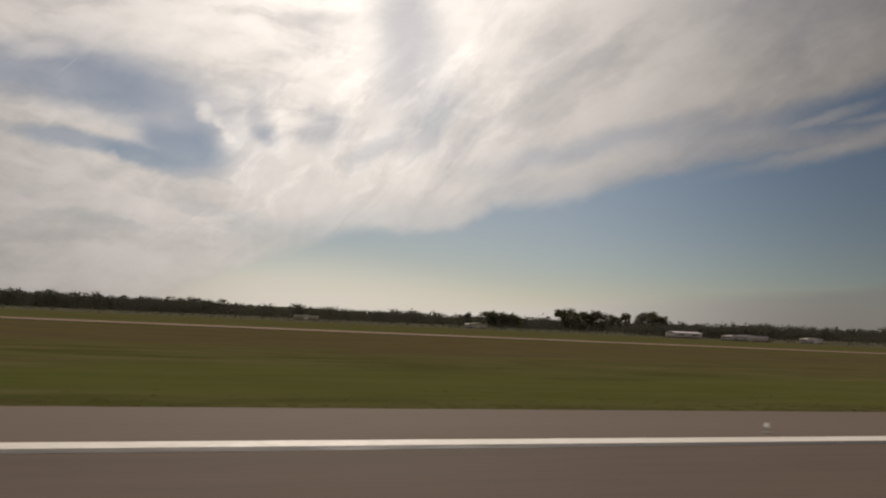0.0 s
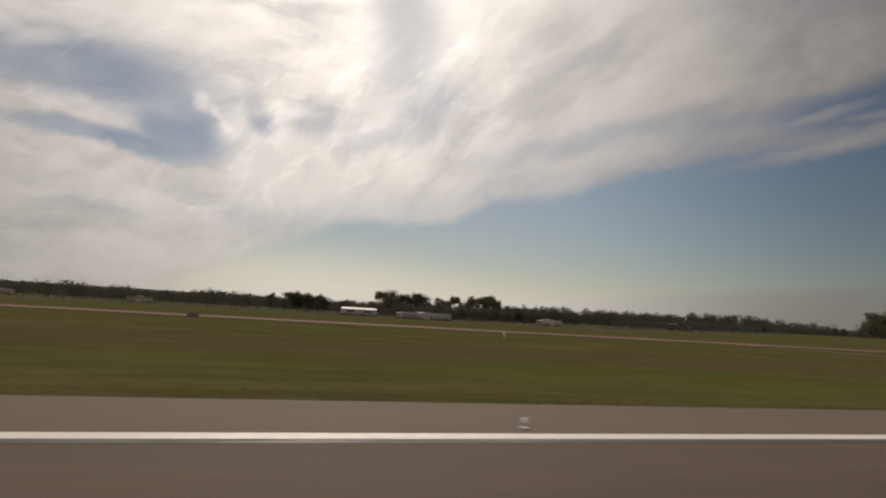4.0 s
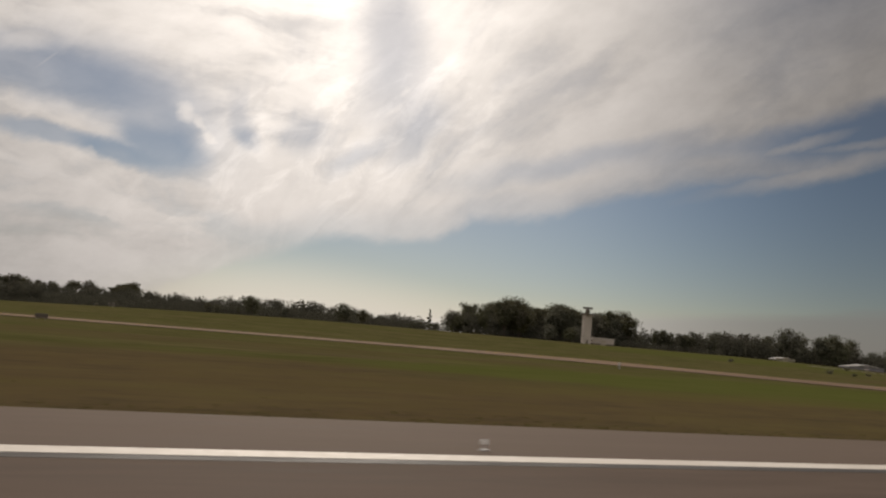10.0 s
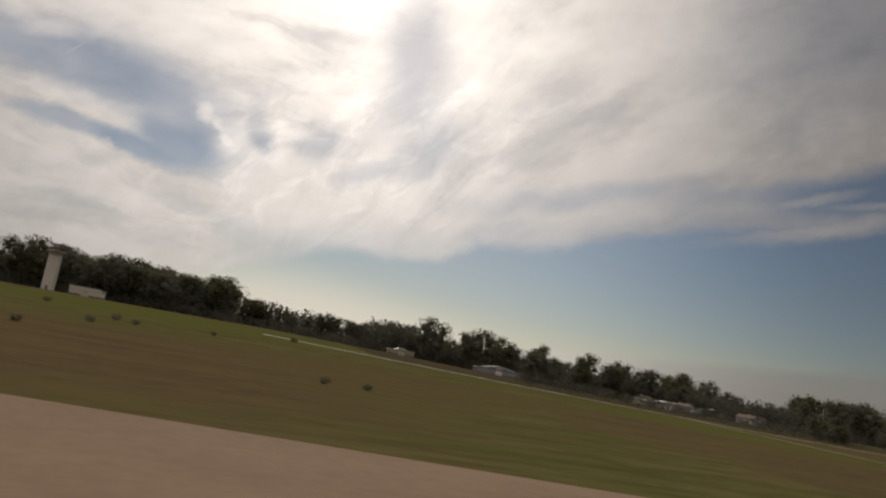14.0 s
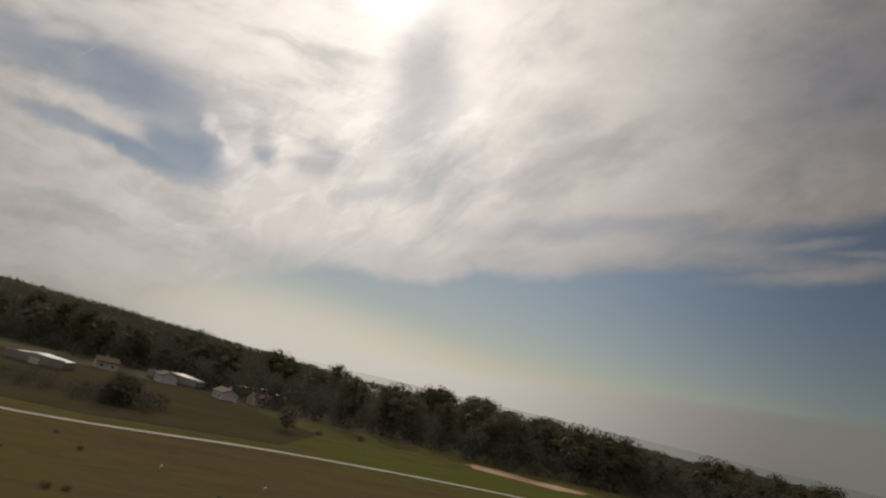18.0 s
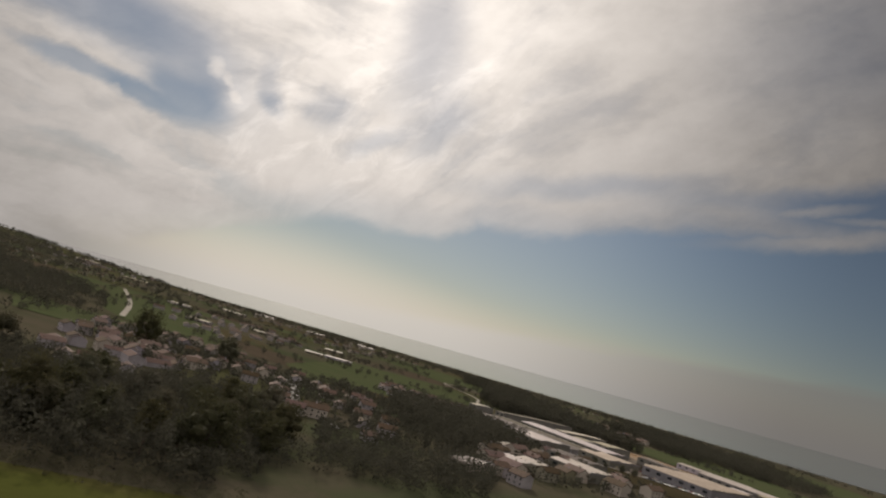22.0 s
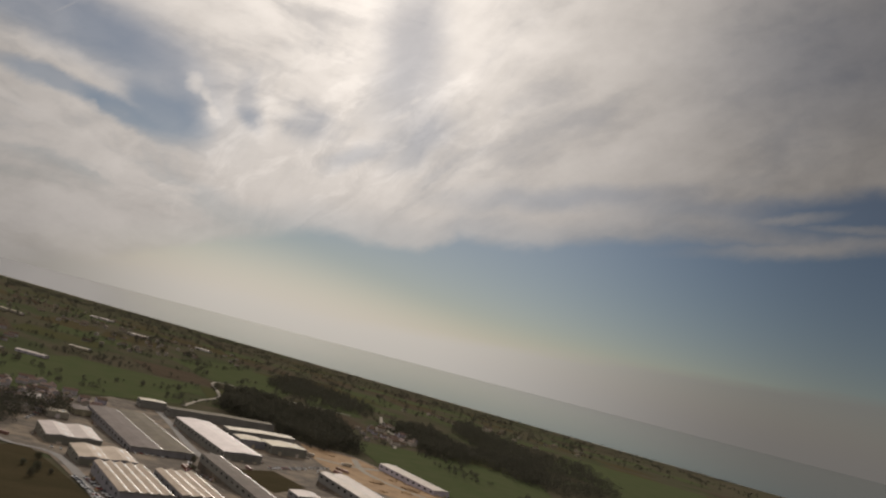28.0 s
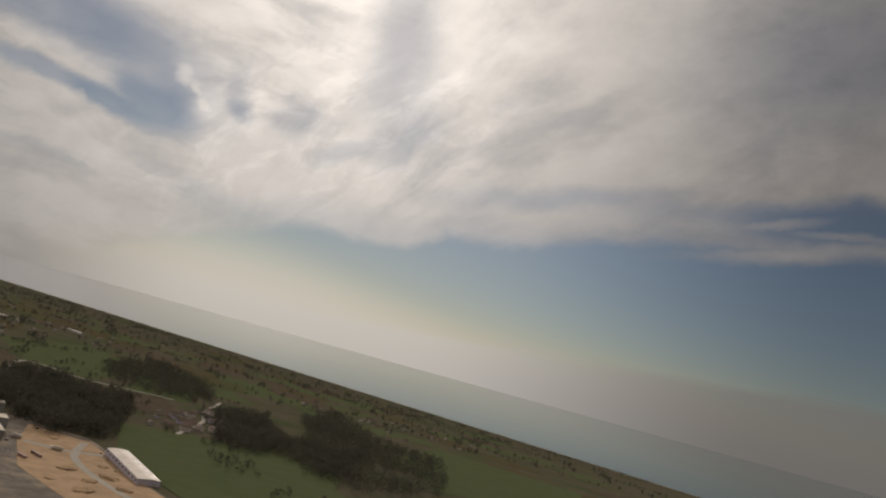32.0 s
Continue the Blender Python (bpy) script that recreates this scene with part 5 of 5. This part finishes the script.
patch("green_field", [(1900, 1110), (1990, 1280), (2040, 1480), (2202, 1411), (2183, 1200), (2091, 1130), (2026, 1075), (1932, 985)], "field", 0.3, "bright green crop field", "field")
patch("green_field", [(2432, 1004), (2440, 1185), (2553, 1188), (2677, 1170), (2755, 1088), (2676, 910), (2498, 788)], "field", 0.3, "bright green crop field", "field")
patch("green_field", [(1554, 1555), (1729, 1208), (1693, 914), (1632, 808), (1560, 1000)], "field", 0.3, "bright green crop field", "field")
patch("green_field", [(1783, 966), (2023, 1503), (2123, 1184), (1890, 900), (1777, 786)], "field", 0.3, "bright green crop field", "field")
patch("green_field", [(2282, 1600), (2402, 1530), (2540, 1900), (2380, 2100), (2200, 1900)], "field", 0.3, "green pasture", "field")
patch("green_field", [(2900, 1300), (3200, 1700), (3500, 1500), (3100, 1000)], "field", 0.3, "green pasture", "field")
strip("lane", [(1962, 809), (1992, 694), (2034, 668), (2066, 528), (2080, 460)], 8, "road", 0.5, "grey access road along the estate", "road")
strip("lane", [(2182, 560), (2186, 700), (2172, 800), (2150, 1000), (2130, 1140)], 9, "road", 0.5, "grey access road along the estate", "road")
strip("lane", [(2182, 1184), (2216, 1281), (2260, 1381), (2282, 1592), (2402, 1518), (2547, 1508)], 6, "gravel", 0.5, "pale country lane", "road")
strip("lane", [(2520, 1175), (2560, 1280), (2580, 1340), (2595, 1441), (2649, 1607)], 7, "gravel", 0.5, "pale lane through the hamlet", "road")
strip("lane", [(1713, 450), (1708, 480), (1700, 512), (1728, 650), (1745, 760)], 7, "road", 0.4, "grey village street", "road")
strip("lane", [(1582, 966), (1590, 1250), (1578, 1639)], 7, "gravel", 0.4, "pale country lane", "road")
village([(1680, 400), (1740, 400), (1800, 640), (1790, 800), (1640, 720), (1690, 540)], 38, 31, -10)
village([(1985, 960), (2060, 960), (2070, 1040), (2000, 1030)], 12, 36, 12)
village([(1540, 560), (1620, 560), (1660, 640), (1600, 660)], 14, 37, 15)
village([(2000, 1700), (2400, 2100), (2500, 2600), (1900, 2500)], 45, 38, 0, 3)
village([(1300, 1500), (1600, 1800), (1700, 2300), (1300, 2100)], 40, 39, 0, 3)
village([(2800, 1900), (3300, 2300), (3500, 2000), (3100, 1500)], 30, 40, 0, 3)
village([(1540, 640), (1700, 760), (1720, 900), (1560, 840)], 34, 32, 20)
village([(2480, 1210), (2570, 1190), (2620, 1330), (2610, 1460), (2500, 1330)], 30, 33, 10)
village([(1700, 1000), (1960, 1550), (1850, 1700), (1600, 1300)], 40, 34, 0, 3)
for x, y, tn in ((1316, 372, 20), (1334, 381, 110), (1290, 398, 15), (1262, 404, 100)):
    settle(1, x, y, tn, "cottages beside the perimeter road")


def heap(x, y, r, h, mat, seed, label):
    rng = random.Random(seed)
    bm = bmesh.new()
    res = bmesh.ops.create_icosphere(bm, subdivisions=3, radius=1.0)
    for v in res["verts"]:
        k = 1 + 0.35 * noise.noise(v.co * 1.7 + Vector((seed, 0, 0))) + 0.12 * noise.noise(v.co * 5)
        v.co = Vector((v.co.x * r * k, v.co.y * r * 0.7 * k, max(-0.3, v.co.z) * h * k))
    thing("earth_mound", bm, M[mat], label, "earth heap", "spoil heaps", at=place(x, y, gz(x, y) + 0.4, rng.uniform(0, 180)))


for i, (x, y, r, h, mat) in enumerate(((2380, 860, 12, 3.0, "dirt"), (2400, 815, 9, 2.5, "dirt"), (2420, 850, 14, 3.5, "dirt"), (2432, 800, 10, 3.0, "dirt"), (2395, 770, 13, 3.2, "dirt"), (2450, 775, 9, 2.2, "dirt"),
                                       (2365, 800, 8, 2.0, "dirt"), (2360, 1000, 9, 2.0, "dirt"), (2415, 900, 8, 2.4, "dirt"))):
    heap(x, y, r, h, mat, i + 3, "heap of bare earth on the building site")
strip("site_track", [(2395, 1000), (2385, 930), (2400, 860), (2430, 780), (2450, 730)], 9, "gravel", 0.62, "pale haul track through the building site", "road")
strip("site_track", [(2330, 960), (2375, 945), (2420, 955)], 9, "gravel", 0.63, "pale haul track through the building site", "road")

hall(1785, 402, 30, 16, 5, 20, "sheet", "beige", 1.4, 1, "roadside shed with a pale sheet roof", 1)
hall(1842, 442, 36, 22, 6, 18, "sheet", "white_wall", 1.4, 2, "roadside shed with two pale roofs", 1)
hall(1905, 470, 30, 40, 7, 14, "sheet", "cladding", 1.4, 2, "roadside hall with two pale roofs", 1)
hall(1946, 540, 26, 44, 7, 14, "sheet_dark", "cladding", 1.2, 1, "roadside hall with a dark roof", 1)
hall(1880, 530, 24, 18, 5, 10, "sheet", "white_wall", 1.2, 1, "small pale roadside shed", 1)
village([(1760, 370), (1960, 420), (1975, 600), (1900, 560), (1800, 440)], 26, 71, 15)


def pallets(x, y, turn, seed):
    rng = random.Random(seed)
    r = root("pallet_stack", "stacked goods on wooden pallets beside a hall", "pallet stack", place(x, y, gz(x, y) + 0.45, turn), "stacked goods")
    n = rng.randint(2, 4)
    for i in range(n):
        part("pallet", boxed(-0.6 + i * 1.5, 0.6 + i * 1.5, -0.5, 0.5, 0.0, 0.15), M["bark"], r)
        part("load", boxed(-0.55 + i * 1.5, 0.55 + i * 1.5, -0.45, 0.45, 0.15, rng.uniform(0.8, 2.2), 0.04), M[rng.choice(("container", "sheet", "cladding", "white_wall", "dirt"))], r)


rng = random.Random(88)
for cx, cy, w, l in ((2104, 868, 62, 190), (2195, 925, 44, 172), (2180, 632, 18, 190), (2305, 703, 32, 125), (2040, 758, 46, 56), (2086, 565, 36, 76), (2444, 906, 24, 122), (2284, 955, 48, 36)):
    for i in range(6):
        side = rng.choice((-1, 1))
        lx, ly = side * (w / 2 + rng.uniform(2.5, 7)), rng.uniform(-l / 2, l / 2)
        c, s = math.cos(radians(13)), math.sin(radians(13))
        pallets(cx + lx * c - ly * s, cy + lx * s + ly * c, rng.uniform(0, 180), rng.randint(0, 999))
grove([(1995, 640), (2030, 655), (2052, 560), (2030, 540)], 5, 4, 7, (2, 5), 72, "yard trees")
grove([(2140, 700), (2165, 700), (2160, 860), (2140, 860)], 6, 4, 7, (2, 5, 3), 73, "yard trees")

# long pale sheds among the fields
for cx, cy, w, l, turn in ((1687, 1640, 12, 90, 60), (1698, 1292, 12, 80, 60), (1959, 1356, 14, 90, 66), (1905, 1325, 12, 60, 66), (2020, 1620, 12, 70, 66), (1830, 1480, 12, 60, 60)):
    hall(cx, cy, w, l * 0.55, 4, turn, "sheet", "white_wall", 1.2, 1, "long low pale shed among the fields", 1)
village([(1527, 558), (1600, 760), (1640, 640), (1636, 567), (1570, 440)], 22, 78, 10, 3)
village([(1925, 905), (2010, 900), (2030, 1060), (1985, 1120), (1930, 1010)], 34, 79, 12, 3)
patch("rough_ground", [(1060, 318), (1105, 300), (1165, 274), (1215, 242), (1262, 234), (1320, 248), (1345, 300), (1310, 390), (1180, 400), (1060, 400)], "brown", 0.09, "rough brown ground with scrub beside the perimeter road", "grass")
village([(1700, 2100), (2100, 2300), (2300, 2900), (1800, 2900)], 40, 80, 10, 3)
village([(1250, 2300), (1650, 2400), (1700, 3000), (1200, 3000)], 30, 81, 0, 3)
for cx, cy, w, l, turn in ((1850, 2050, 14, 70, 50), (2150, 2350, 16, 60, 70), (1600, 2250, 14, 80, 55), (2050, 2750, 18, 80, 60), (2350, 2450, 14, 60, 40), (1450, 2700, 16, 90, 60)):
    hall(cx, cy, w, l, 5, turn, "sheet", "white_wall", 1.4, 1, "distant pale shed on the coastal plain", 1)
